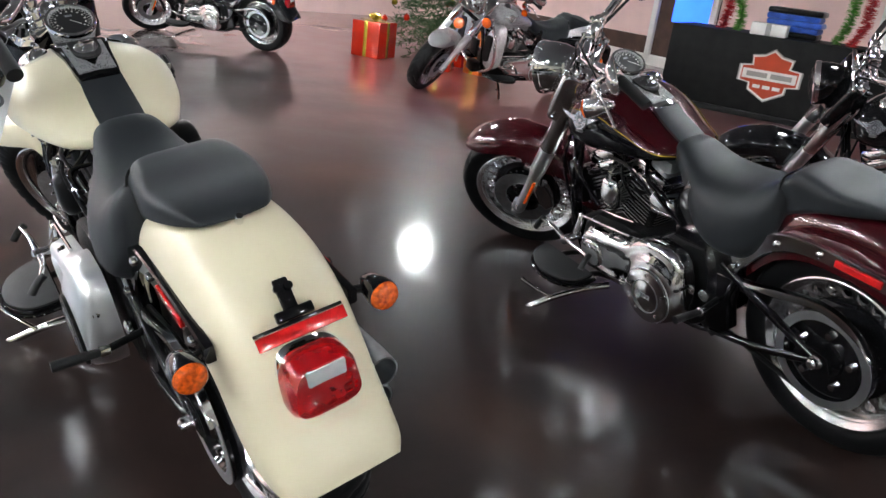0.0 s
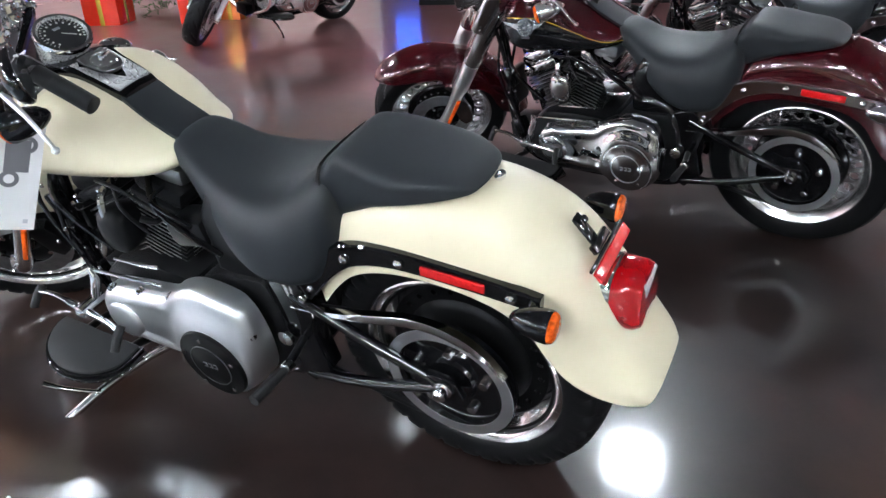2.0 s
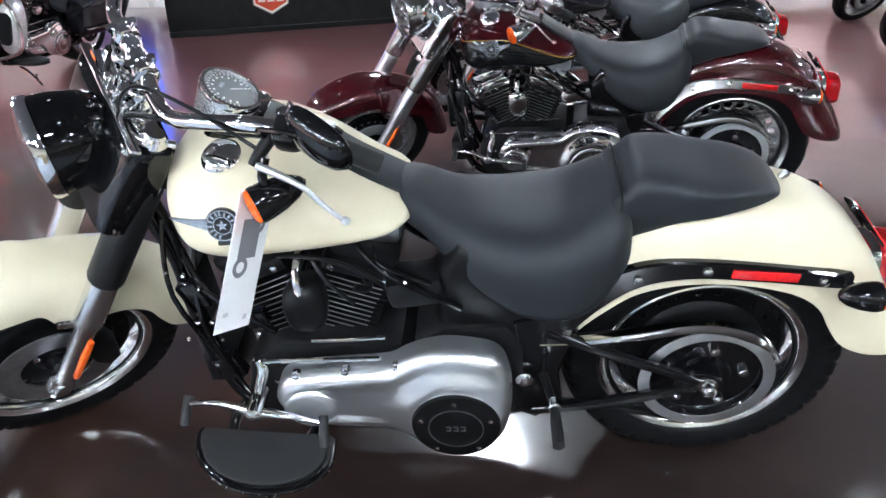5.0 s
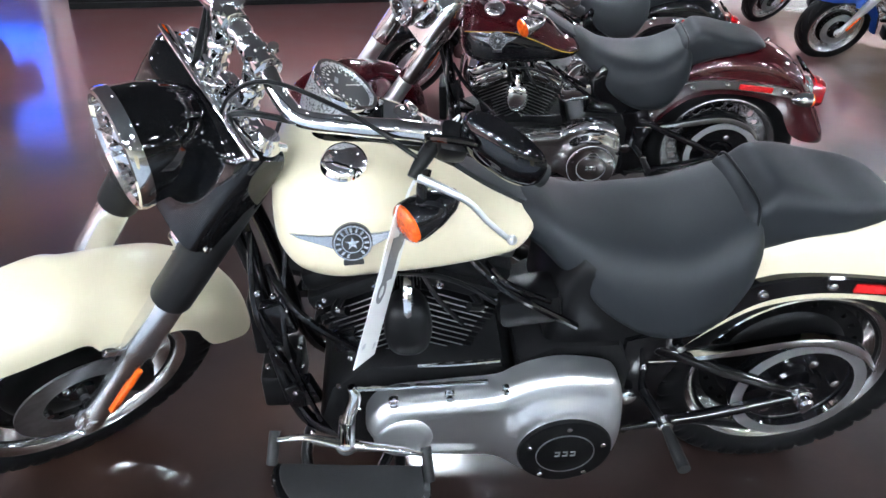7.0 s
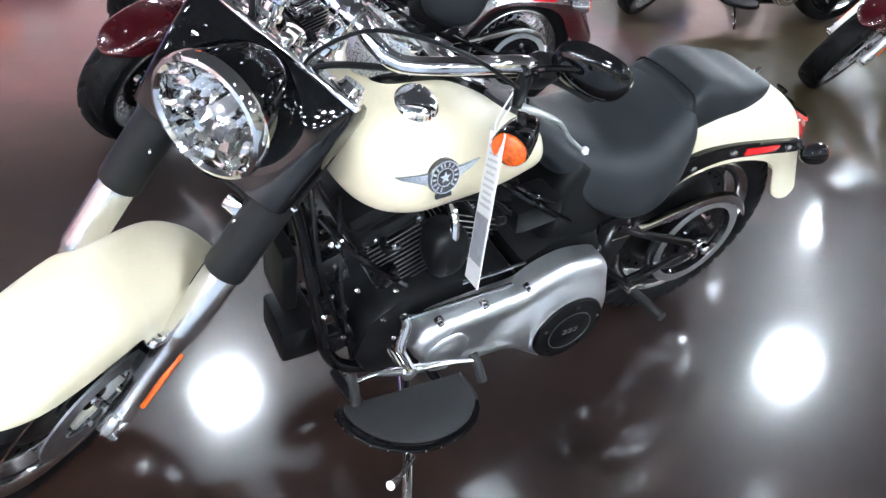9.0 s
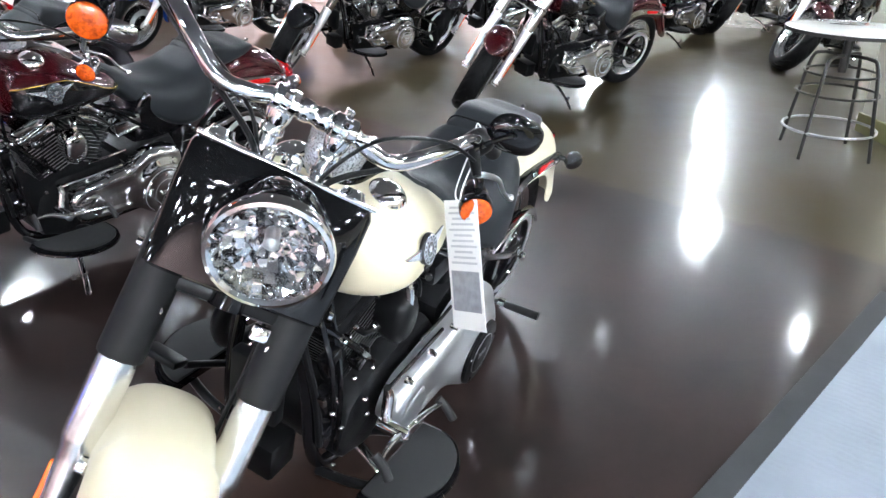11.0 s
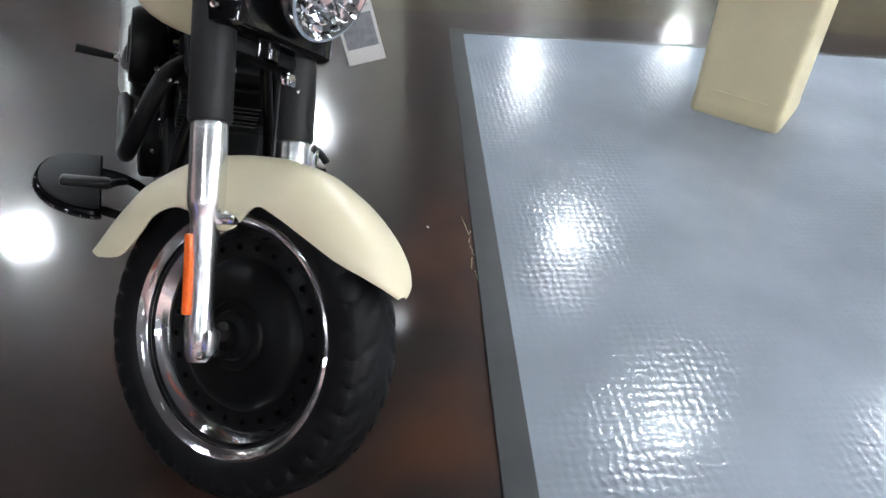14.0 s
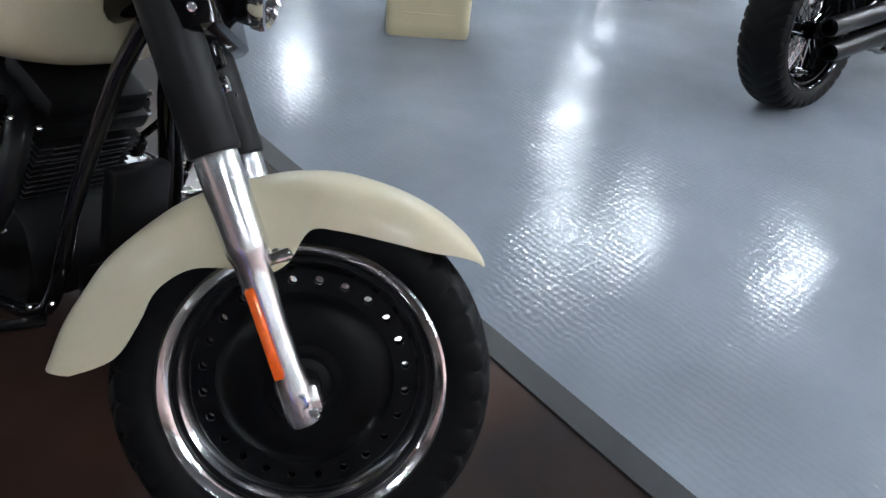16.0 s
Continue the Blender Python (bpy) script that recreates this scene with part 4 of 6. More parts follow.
    p("dial_bezel", moved(lathe([(0.004, 0.0715), (0.012, 0.073), (0.020, 0.070), (0.020, 0.063), (0.014, 0.061)], g, gw, 48, True), SMALL), CHROME, "chrome bezel", pod)
    p("dial", moved(lathe([(0.0105, 0.0), (0.0105, 0.058), (0.0125, 0.0575), (0.0125, 0.0)], g, gw, 40), SMALL), DIAL_BLACK, "black dial face", pod)
    ticks = []
    side = Vector((0, 1, 0))
    upv = gw.cross(side)
    fr = Matrix((side, upv, gw)).transposed().to_4x4()
    fr.translation = g
    for i in range(25):
        a = radians(-220 + i * 10.8)
        ticks.append(moved(box((0.006, 0.0013, 0.001), (0.052, 0, 0.0135), 0), Matrix.Rotation(a, 4, "Z")))
        if i % 2 == 0:
            ticks.append(moved(box((0.005, 0.0045, 0.001), (0.042, 0, 0.0135), 0), Matrix.Rotation(a, 4, "Z")))
    tagged(p("dial_marks", moved(moved(joined(*ticks), fr), SMALL), SHIELD_WHITE, parent=pod, smooth=0), "tiny white dial marks", kind="stuff")
    p("needle", moved(moved(box((0.036, 0.0016, 0.0012), (0.016, 0, 0.0155), 0), fr @ Matrix.Rotation(radians(-222), 4, "Z")), SMALL), SHIELD_WHITE, parent=pod, smooth=0)
    p("dial_window", moved(moved(box((0.020, 0.008, 0.001), (0, -0.022, 0.0135), 0), fr), SMALL), PRINT_MID, parent=pod, smooth=0)
    plate = [(0.118, 0.050, 0.966), (0.118, -0.050, 0.966), (-0.012, -0.045, 0.9115), (-0.012, 0.045, 0.9115)]
    p("ignition_plate", thick(bm_from(plate, [(0, 1, 2, 3)]), 0.005), SILVER_PAINT, "brushed metal plate round the ignition switch", con)
    half = [(0.110, 0.036), (0.072, 0.036), (0.050, 0.032), (0.036, 0.022), (0.030, 0.008)]
    inset = [(x, y) for x, y in half] + [(x, -y) for x, y in half[::-1]]
    top = [(x, y, 0.9672 + (x - 0.108) * 0.42 + 0.0055) for x, y in inset]
    p("ignition_panel", loft([[(x, y, z - 0.006) for x, y, z in top], top]), DIAL_BLACK, "black inset panel with a rounded end", con)
    sw = (0.068, 0, 0.9535)
    p("ignition_switch", joined(lathe([(0, 0), (0, 0.029), (0.008, 0.029), (0.014, 0.022), (0.016, 0)], sw, (-0.39, 0, 0.92), 32),
                                moved(box((0.012, 0.040, 0.018), (0, 0, 0.020), 0.005), pose(0.068, 0, 0.9535, 0, -22, 25))), CHROME, "chrome ignition switch knob", con)
    rows = [(-0.015, 0.050, 0.896), (-0.055, 0.052, 0.864), (-0.10, 0.053, 0.835), (-0.14, 0.053, 0.811), (-0.18, 0.050, 0.79)]
    rings = [[(x, -w, z - 0.02), (x, -w, z), (x, -w + 0.004, z + 0.003), (x, w - 0.004, z + 0.003), (x, w, z), (x, w, z - 0.02)] for x, w, z in spline(rows, 4)]
    p("tank_strap", loft(rings), LEATHER, "black leather strap down the tank")

    # seats: x, half width, top, widest height, bottom
    def cushion(rows, q_top, q_bot, dip=0.0, n=44):
        rings = []
        for x, w, zt, zm, zb, dp in spline(rows, 5):
            ring = []
            for j in range(n):
                a = 2 * math.pi * j / n
                c, s = math.cos(a), math.sin(a)
                q = q_top if s > 0 else q_bot
                hgt = (zt - zm) if s > 0 else (zm - zb)
                y = w * math.copysign(abs(c) ** (2 / q), c)
                z = zm + hgt * math.copysign(abs(s) ** (2 / q), s)
                if s > 0:
                    z -= dp * max(0, 1 - (y / w) ** 2) ** 2
                ring.append((x, y, z))
            rings.append(ring)
        return loft(rings)
    rows = [(-0.140, 0.042, 0.800, 0.775, 0.745, 0), (-0.149, 0.074, 0.811, 0.765, 0.725, 0), (-0.19, 0.092, 0.800, 0.735, 0.69, 0), (-0.25, 0.120, 0.766, 0.675, 0.63, 0.003), (-0.32, 0.157, 0.749, 0.615, 0.57, 0.010),
            (-0.40, 0.180, 0.748, 0.580, 0.525, 0.018), (-0.48, 0.180, 0.758, 0.580, 0.510, 0.018), (-0.54, 0.168, 0.783, 0.60, 0.530, 0.01), (-0.585, 0.148, 0.80, 0.65, 0.59, 0), (-0.61, 0.12, 0.775, 0.68, 0.635, 0), (-0.62, 0.06, 0.74, 0.69, 0.66, 0)]
    p("rider_seat", cushion(rows, 2.9, 2.4), LEATHER, "deep scooped black leather rider seat")
    rows = [(-0.562, 0.060, 0.774, 0.735, 0.707, 0), (-0.574, 0.102, 0.799, 0.735, 0.674, 0), (-0.60, 0.101, 0.816, 0.738, 0.662, 0), (-0.629, 0.101, 0.841, 0.745, 0.678, 0), (-0.692, 0.110, 0.835, 0.757, 0.721, 0), (-0.763, 0.113, 0.816, 0.763, 0.746, 0),
            (-0.836, 0.097, 0.806, 0.768, 0.758, 0), (-0.882, 0.077, 0.791, 0.772, 0.763, 0), (-0.903, 0.058, 0.778, 0.772, 0.767, 0), (-0.911, 0.022, 0.773, 0.771, 0.769, 0)]
    pil = p("passenger_seat", cushion(rows, 5.6, 3.0, n=64), LEATHER, "black leather passenger pillion with a raised front edge")
    welt = [(-0.588, s * y, z) for s, line in ((1, [(0.103, 0.70), (0.1065, 0.735), (0.105, 0.775), (0.092, 0.806), (0.06, 0.815)]), (-1, [(0.0, 0.817), (0.06, 0.815), (0.092, 0.806), (0.105, 0.775), (0.1065, 0.735), (0.103, 0.70)])) for y, z in line]
    p("piping", tube(welt, 0.0032, 6, 3), SATIN_BLACK, "thin black seam piping", pil)
    bolt((-0.915, 0, 0.778), (-0.6, 0, 0.8), bike, 0.009, 0.014)

    if not st.get("bare"):
        # rear fender: crest, edge, half width
        rows = [(-0.50, 0.61, -0.515, 0.455, 0.120), (-0.56, 0.682, -0.565, 0.515, 0.126), (-0.63, 0.73, -0.63, 0.57, 0.129), (-0.72, 0.758, -0.72, 0.598, 0.131), (-0.81, 0.770, -0.815, 0.600, 0.131), (-0.90, 0.763, -0.90, 0.588, 0.131),
                (-0.98, 0.738, -0.965, 0.566, 0.131), (-1.05, 0.695, -1.01, 0.530, 0.130), (-1.11, 0.630, -1.042, 0.478, 0.129), (-1.16, 0.554, -1.08, 0.428, 0.127), (-1.20, 0.488, -1.13, 0.400, 0.124), (-1.230, 0.432, -1.185, 0.388, 0.116), (-1.240, 0.400, -1.222, 0.382, 0.098)]
        rf = r("rear_fender", thick(fender_skin(rows, 21, 3.3, 5), -0.004), st["paint"], "wide painted rear fender with a flipped tip")
        # fender struts
        for s in (1, -1):
            mid = spline([(-0.455, 0.455, 0.026), (-0.505, 0.525, 0.028), (-0.57, 0.595, 0.030), (-0.64, 0.632, 0.027), (-0.74, 0.645, 0.0225), (-0.88, 0.636, 0.021), (-1.0, 0.622, 0.020), (-1.045, 0.617, 0.017)], 4)
            rings = []
            for i, (x, z, h) in enumerate(mid):
                x0, z0 = mid[max(i - 1, 0)][:2]
                x1, z1 = mid[min(i + 1, len(mid) - 1)][:2]
                nx, nz = -(z1 - z0), (x1 - x0)
                L = math.hypot(nx, nz)
                nx, nz = nx / L, nz / L
                y0, y1 = s * 0.129, s * 0.148
                rings.append([(x - nx * h, y0, z - nz * h), (x - nx * h, y1 - s * 0.004, z - nz * h), (x - nx * (h - 0.004), y1, z - nz * (h - 0.004)), (x + nx * (h - 0.004), y1, z + nz * (h - 0.004)),
                              (x + nx * h, y1 - s * 0.004, z + nz * h), (x + nx * h, y0, z + nz * h)])
            sr = r("fender_strut", loft(rings), st["strut"], "fender support strut")
            for x, z in ((-0.622, 0.622), (-0.757, 0.645), (-0.990, 0.622)):
                r("bolt", lathe([(0, 0.011), (0.006, 0.010), (0.009, 0.006), (0.010, 0)], (x, s * 0.147, z), (0, s, 0), 12), CHROME, parent=sr)
            r("reflector", moved(box((0.135, 0.006, 0.022), (0, 0, 0), 0.003), pose(-0.872, s * 0.150, 0.6365, 0, -4 + 0, 0)), RED_REFLECTOR, "red side reflector", sr)
            bullet_signal("turn_signal", (-1.078, s * 0.186, 0.616), (-1, 0, -0.05), bike, st, None, 0.031, 0.075, [(-1.04, s * 0.165, 0.621), (-1.03, s * 0.14, 0.622)])

        # tail light and plate bracket on the fender
        tl = Matrix.Translation((-1.130, 0, 0.572)) @ Matrix.Rotation(radians(-90), 4, "Y")
        def slab(w0, w1, h, depth, q=3.2, n=32, k0=1.0):
            rings = []
            for d, k_ in ((-0.05, k0), (depth * 0.4, 1.0), (depth * 0.8, 0.97), (depth * 0.96, 0.88), (depth, 0.75), (depth + 0.001, 0.3)):
                rings.append([(v * k_, u * k_ * (w0 if v > 0 else w0) * (1 - 0.12 * v / h), d) for u, v in [(a / 1.0, b) for a, b in ell(1.0, h, q, n)]])
            return loft(rings)
        light = r("tail_light", moved(slab(0.066, 0, 0.055, 0.070, 3.6), tl), RED_LENS, "red tombstone tail-light lens")
        r("tail_light_base", moved(slab(0.068, 0, 0.057, 0.014, 3.6), tl), CHROME, "chrome base of the tail light", light)
        r("reverse_window", moved(box((0.032, 0.074, 0.012), (0.030, 0, 0.066), 0.005), tl), CLEAR_LENS, "clear window in the tail light", light)
        r("bulb_glow_cap", moved(lathe([(0.05, 0.017), (0.061, 0.015), (0.063, 0.0)], (-0.022, 0, 0.004), (0, 0, 1), 20), tl), RED_LENS, parent=light)
        for q in range(3):
            r("lens_rib", moved(box((0.005, 0.084, 0.008), (0.002 - 0.014 * q, 0, 0.0665), 0.002), tl), RED_REFLECTOR, parent=light)
        br = r("plate_bracket", moved(joined(box((0.005, 0.20, 0.007), (0, 0, 0.000), 0.001), box((0.012, 0.085, 0.022), (0.003, 0, 0.016), 0.004), box((0.008, 0.034, 0.085), (0.012, 0, 0.045), 0.004)),
                                 Matrix.Translation((-1.116, 0, 0.664)) @ Matrix.Rotation(radians(38), 4, "Y") @ Matrix.Diagonal((1, 0.82, 0.9, 1))), GLOSS_BLACK, "black licence plate bracket")
        r("reflector", moved(box((0.006, 0.20, 0.026), (-0.003, 0, -0.018), 0.002), Matrix.Translation((-1.116, 0, 0.664)) @ Matrix.Rotation(radians(38), 4, "Y") @ Matrix.Diagonal((1, 0.82, 0.9, 1))), RED_REFLECTOR, "red reflector bar", br)
        for s in (1, -1):
            r("bolt", lathe([(0, 0.008), (0.006, 0.008), (0.008, 0)], (-1.070, s * 0.010, 0.706), (-0.7, 0, 0.7), 10), GLOSS_BLACK, parent=br)

    # frame and swing arm
    for s in (1, -1):
        r("frame_downtube", tube([(0.43, s * 0.03, 0.80), (0.385, s * 0.055, 0.68), (0.345, s * 0.10, 0.46), (0.315, s * 0.115, 0.28), (0.25, s * 0.12, 0.195), (0.10, s * 0.12, 0.17), (-0.25, s * 0.12, 0.17), (-0.40, s * 0.12, 0.20), (-0.46, s * 0.12, 0.30), (-0.48, s * 0.12, 0.46)], 0.016, 12, 5), st["frame"], "black frame tube")
        r("swingarm_tube", tube([(-0.44, s * 0.145, 0.475), (-0.60, s * 0.150, 0.405), (-0.80, s * 0.150, 0.325)], 0.014, 12, 3), st["frame"], "upper swingarm tube")
        r("swingarm_tube", tube([(-0.42, s * 0.145, 0.215), (-0.60, s * 0.150, 0.250), (-0.80, s * 0.150, 0.315)], 0.014, 12, 3), st["frame"], "lower swingarm tube")
        r("axle_plate", prism([(-0.855, 0.30), (-0.84, 0.345), (-0.79, 0.355), (-0.74, 0.345), (-0.735, 0.315), (-0.79, 0.292)], s * 0.138, s * 0.158, 0.005), st["frame"])
        r("axle_nut", lathe([(-0.01, 0.0), (-0.01, 0.022), (0.006, 0.022), (0.008, 0.016), (0.024, 0.016), (0.030, 0.010), (0.030, 0)], (-0.811, s * 0.158, 0.322), (0, s, 0), 12), CHROME)
        r("pivot_cover", lathe([(0, 0), (0, 0.021), (0.010, 0.021), (0.016, 0.012), (0.016, 0)], (-0.398, s * 0.165, 0.345), (0, s, 0), 16), CHROME, "chrome pivot bolt")
        r("frame_casting", prism([(-0.37, 0.50), (-0.37, 0.22), (-0.43, 0.19), (-0.49, 0.25), (-0.475, 0.36), (-0.50, 0.44), (-0.46, 0.53)], s * 0.10, s * 0.155, 0.010), st["frame"], "black rear frame casting")
        r("seat_bolt", lathe([(0, 0), (0, 0.010), (0.010, 0.010), (0.012, 0)], (-0.485, s * 0.156, 0.487), (0, s, 0), 12), CHROME)
        pg = r("passenger_peg", tube([(-0.461, s * 0.252, 0.345), (-0.461, s * 0.305, 0.351), (-0.462, s * 0.362, 0.356)], [0.010, 0.0125, 0.013], 14, 3), GRIP, "folded rubber passenger footpeg")
        r("peg_mount", tube([(-0.44, s * 0.15, 0.345), (-0.461, s * 0.254, 0.345)], 0.010, 10), SATIN_BLACK, parent=pg)
        r("peg_bolt", lathe([(-0.012, 0.014), (0.010, 0.015), (0.014, 0.008), (0.014, 0)], (-0.461, s * 0.245, 0.345), (0, s, 0.1), 12), CHROME, parent=pg)
    r("backbone", tube([(0.44, 0, 0.86), (0.2, 0, 0.76), (-0.2, 0, 0.70), (-0.45, 0, 0.56)], 0.03, 12), st["frame"])
    r("frame_cross", box((0.05, 0.26, 0.05), (-0.43, 0, 0.30), 0.01), st["frame"])

    # belt drive
    r("rear_pulley", lathe([(0.105, 0.0), (0.105, 0.150), (0.118, 0.152), (0.135, 0.152), (0.138, 0.146), (0.136, 0.128), (0.124, 0.122), (0.122, 0.06), (0.130, 0.055), (0.130, 0.0)], rear_at, (0, 1, 0), 64), st["pulley"], "black belt pulley with a bright rim")
    r("pulley_rim", lathe([(0.1375, 0.126), (0.1395, 0.126), (0.1395, 0.152), (0.1375, 0.152)], rear_at, (0, 1, 0), 64, True), SILVER, "bright pulley rim")
    for i in range(5):
        a = 2 * math.pi * i / 5 + 0.4
        r("bolt", lathe([(0, 0.011), (0.014, 0.011), (0.016, 0)], (rear_at[0] + 0.085 * math.cos(a), 0.122, rear_at[2] + 0.085 * math.sin(a)), (0, 1, 0), 8), CHROME)
    r("drive_belt", tube([(-0.30, 0.128, 0.40), (-0.55, 0.128, 0.445), (-0.80, 0.128, 0.474)], 0.009, 8, 2), RUBBER)
    r("drive_belt", tube([(-0.30, 0.128, 0.27), (-0.55, 0.128, 0.215), (-0.80, 0.128, 0.170)], 0.009, 8, 2), RUBBER)
    line = spline([(-0.43, 0.438), (-0.55, 0.445), (-0.66, 0.468), (-0.76, 0.488), (-0.84, 0.480), (-0.91, 0.445), (-0.955, 0.395)], 4)
    rings = []
    for i, (x, z) in enumerate(line):
        x0, z0 = line[max(i - 1, 0)]
        x1, z1 = line[min(i + 1, len(line) - 1)]
        nx, nz = -(z1 - z0), (x1 - x0)
        L = math.hypot(nx, nz)
        nx, nz = nx / L, nz / L
        if nz < 0:
            nx, nz = -nx, -nz
        h = 0.013 * min(1, 0.35 + i / 12) * (1 if i < len(line) - 6 else (len(line) - i) / 7)
        rings.append([(x - nx * h, 0.151, z - nz * h), (x, 0.156, z), (x + nx * h, 0.153, z + nz * h), (x + nx * (h + 0.003), 0.138, z + nz * (h + 0.003)), (x + nx * h, 0.136, z + nz * h), (x - nx * h, 0.146, z - nz * h)])
    r("belt_guard", loft(rings), st["guard"], "belt guard arched over the pulley")

    # engine
    p("crankcase", prism([(0.24, 0.24), (0.27, 0.31), (0.24, 0.41), (0.16, 0.47), (0.02, 0.475), (-0.12, 0.46), (-0.17, 0.40), (-0.17, 0.25), (-0.10, 0.20), (0.14, 0.20)], -0.12, 0.15, 0.02), st["case"], "engine crankcase")
    p("gearbox", prism([(-0.15, 0.22), (-0.15, 0.47), (-0.22, 0.51), (-0.36, 0.51), (-0.40, 0.45), (-0.40, 0.25), (-0.34, 0.21)], -0.14, 0.15, 0.02), st["case"], "gearbox housing")
    for lean, cx in ((22.5, 1), (-22.5, -1)):
        cyl = new("cylinder")
        cyl.parent = bike
        base = Vector((0.075 + cx * 0.035, 0, 0.44))
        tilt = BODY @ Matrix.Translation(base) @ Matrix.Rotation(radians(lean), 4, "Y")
        core = moved(box((0.115, 0.15, 0.24), (0, 0, 0.11), 0.02), tilt)
        part("barrel", core, SATIN_BLACK, cyl, "black cylinder barrel")
        for i in range(11):
            z = 0.032 + i * 0.0145
            wx = 0.158 if i < 8 else 0.168
            part("fin", moved(box((wx, 0.200, 0.0045), (0, 0, z), 0.0015, None, 1), tilt), st["fin"], cyl)
            part("fin_edge", moved(loft([[(u * k_, v * k_, z + dz) for u, v in ell(wx / 2, 0.100, 9, 24)] for dz, k_ in ((-0.0014, 1.0), (-0.0014, 1.008), (0.0014, 1.008), (0.0014, 1.0))], caps=False), tilt), FIN_EDGE, cyl)
        head = moved(joined(box((0.165, 0.215, 0.04), (0, 0, 0.213), 0.012), box((0.15, 0.20, 0.055), (0.0, 0, 0.256), 0.02)), tilt)
        part("rocker_box", head, st["rocker"], cyl, "rocker box on the cylinder head")
        for s in (1, -1):
            for dx in (-0.06, 0.06):
                part("head_bolt", moved(lathe([(0, 0.008), (0.012, 0.008), (0.014, 0)], (dx, s * 0.108, 0.215), (0, s, 0), 8), tilt), CHROME, cyl)
        for dx in (-0.02, 0.02):
            part("pushrod_tube", moved(tube([(dx + cx * -0.03, -0.118, -0.08), (dx, -0.115, 0.21)], 0.011, 10), tilt), st["pushrod"], cyl)
        part("spark_plug_cap", moved(tube([(0.02 * cx, 0.10, 0.20), (0.03 * cx, 0.135, 0.205), (0.0, 0.15, 0.21)], 0.009, 8, 3), tilt), SATIN_BLACK, cyl)
    p("horn_bracket", tube([(0.075, 0.10, 0.70), (0.076, 0.15, 0.68), (0.076, 0.165, 0.62)], 0.010, 8, 3), CHROME)
    hc = []
    for h, k_ in ((0.09, 0.75), (0.12, 0.95), (0.15, 1.0), (0.165, 0.93), (0.175, 0.7), (0.178, 0.3)):
        hc.append([(0.076 + u * k_, h, 0.583 + v * k_) for u, v in ell(0.047, 0.066, 2.5, 28)])
    p("horn_cover", loft(hc), st["horn"], "waterfall horn cover between the cylinders")
    p("air_cleaner", lathe([(-0.01, 0.03), (0.0, 0.075), (0.02, 0.092), (0.06, 0.096), (0.072, 0.088), (0.074, 0.05), (0.078, 0.045), (0.078, 0.0)], (0.06, -0.135, 0.61), (0, -1, 0), 40), st["air"], "round air cleaner cover")
    p("cam_cover", prism([(0.02 + 0.115 * math.cos(a), 0.335 + 0.10 * math.sin(a)) for a in [2 * math.pi * i / 28 for i in range(28)]], -0.17, -0.11, 0.015, 3), st["cover"], "rounded cam cover")
    p("intake", box((0.10, 0.12, 0.07), (0.075, -0.03, 0.63), 0.02), SATIN_BLACK)
    p("ignition_lead", tube([(0.12, 0.12, 0.70), (0.02, 0.14, 0.705), (-0.05, 0.13, 0.66), (-0.10, 0.12, 0.61), (-0.16, 0.12, 0.59)], 0.005, 8), SATIN_BLACK)
    p("fuel_line", tube([(0.06, 0.11, 0.72), (0.02, 0.15, 0.66), (-0.03, 0.14, 0.58)], 0.005, 8), SATIN_BLACK)
    p("coil_cover", box((0.13, 0.09, 0.075), (-0.165, 0.10, 0.60), 0.02, (0, 8, 0)), st.get("coil", SATIN_BLACK), "coil cover")
    p("tank_mount", box((0.10, 0.16, 0.05), (-0.09, 0, 0.715), 0.015, (0, -10, 0)), DULL_STEEL)
    # primary drive cover
    out = [(0.160, 0.345), (0.168, 0.375), (0.152, 0.416), (0.118, 0.443), (0.06, 0.452), (-0.02, 0.459), (-0.10, 0.466), (-0.135, 0.487), (-0.18, 0.506), (-0.235, 0.514), (-0.315, 0.499), (-0.343, 0.475), (-0.356, 0.440), (-0.364, 0.375),
           (-0.355, 0.295), (-0.325, 0.248), (-0.285, 0.222), (-0.235, 0.212), (-0.185, 0.222), (-0.15, 0.248), (-0.11, 0.268), (-0.02, 0.274), (0.075, 0.285), (0.13, 0.312)]
    sm = [tuple(q) for q in spline(out + [out[0]], 3)[:-1]]
    prim = p("primary_cover", primary_skin(sm), st["primary"], "satin metal primary drive cover", smooth=60)
    p("primary_nose", lathe([(0, 0.062), (0.006, 0.060), (0.012, 0.052), (0.014, 0.044), (0.014, 0)], (0.092, 0.226, 0.352), (0, 1, 0), 36), st["primary"], parent=prim)
    p("primary_rib", tube([(0.02, 0.2275, 0.302), (-0.05, 0.228, 0.303), (-0.10, 0.2285, 0.31)], 0.006, 8, 3), st["primary"], parent=prim)
    db = p("derby_cover", lathe([(0, 0.098), (0.006, 0.0985), (0.012, 0.096), (0.014, 0.090), (0.014, 0.062), (0.0155, 0.060), (0.0155, 0.0)], (-0.239, 0.254, 0.328), (0, 1, 0), 56), st["derby"], "round derby cover")
    p("derby_ring", lathe([(0.0145, 0.061), (0.0165, 0.061), (0.0165, 0.059), (0.0145, 0.059)], (-0.239, 0.254, 0.328), (0, 1, 0), 56, True), DULL_STEEL, parent=db)
    p("derby_rim", lathe([(0.001, 0.099), (0.004, 0.0995), (0.004, 0.098), (0.001, 0.098)], (-0.239, 0.254, 0.328), (0, 1, 0), 56, True), SILVER, parent=db)
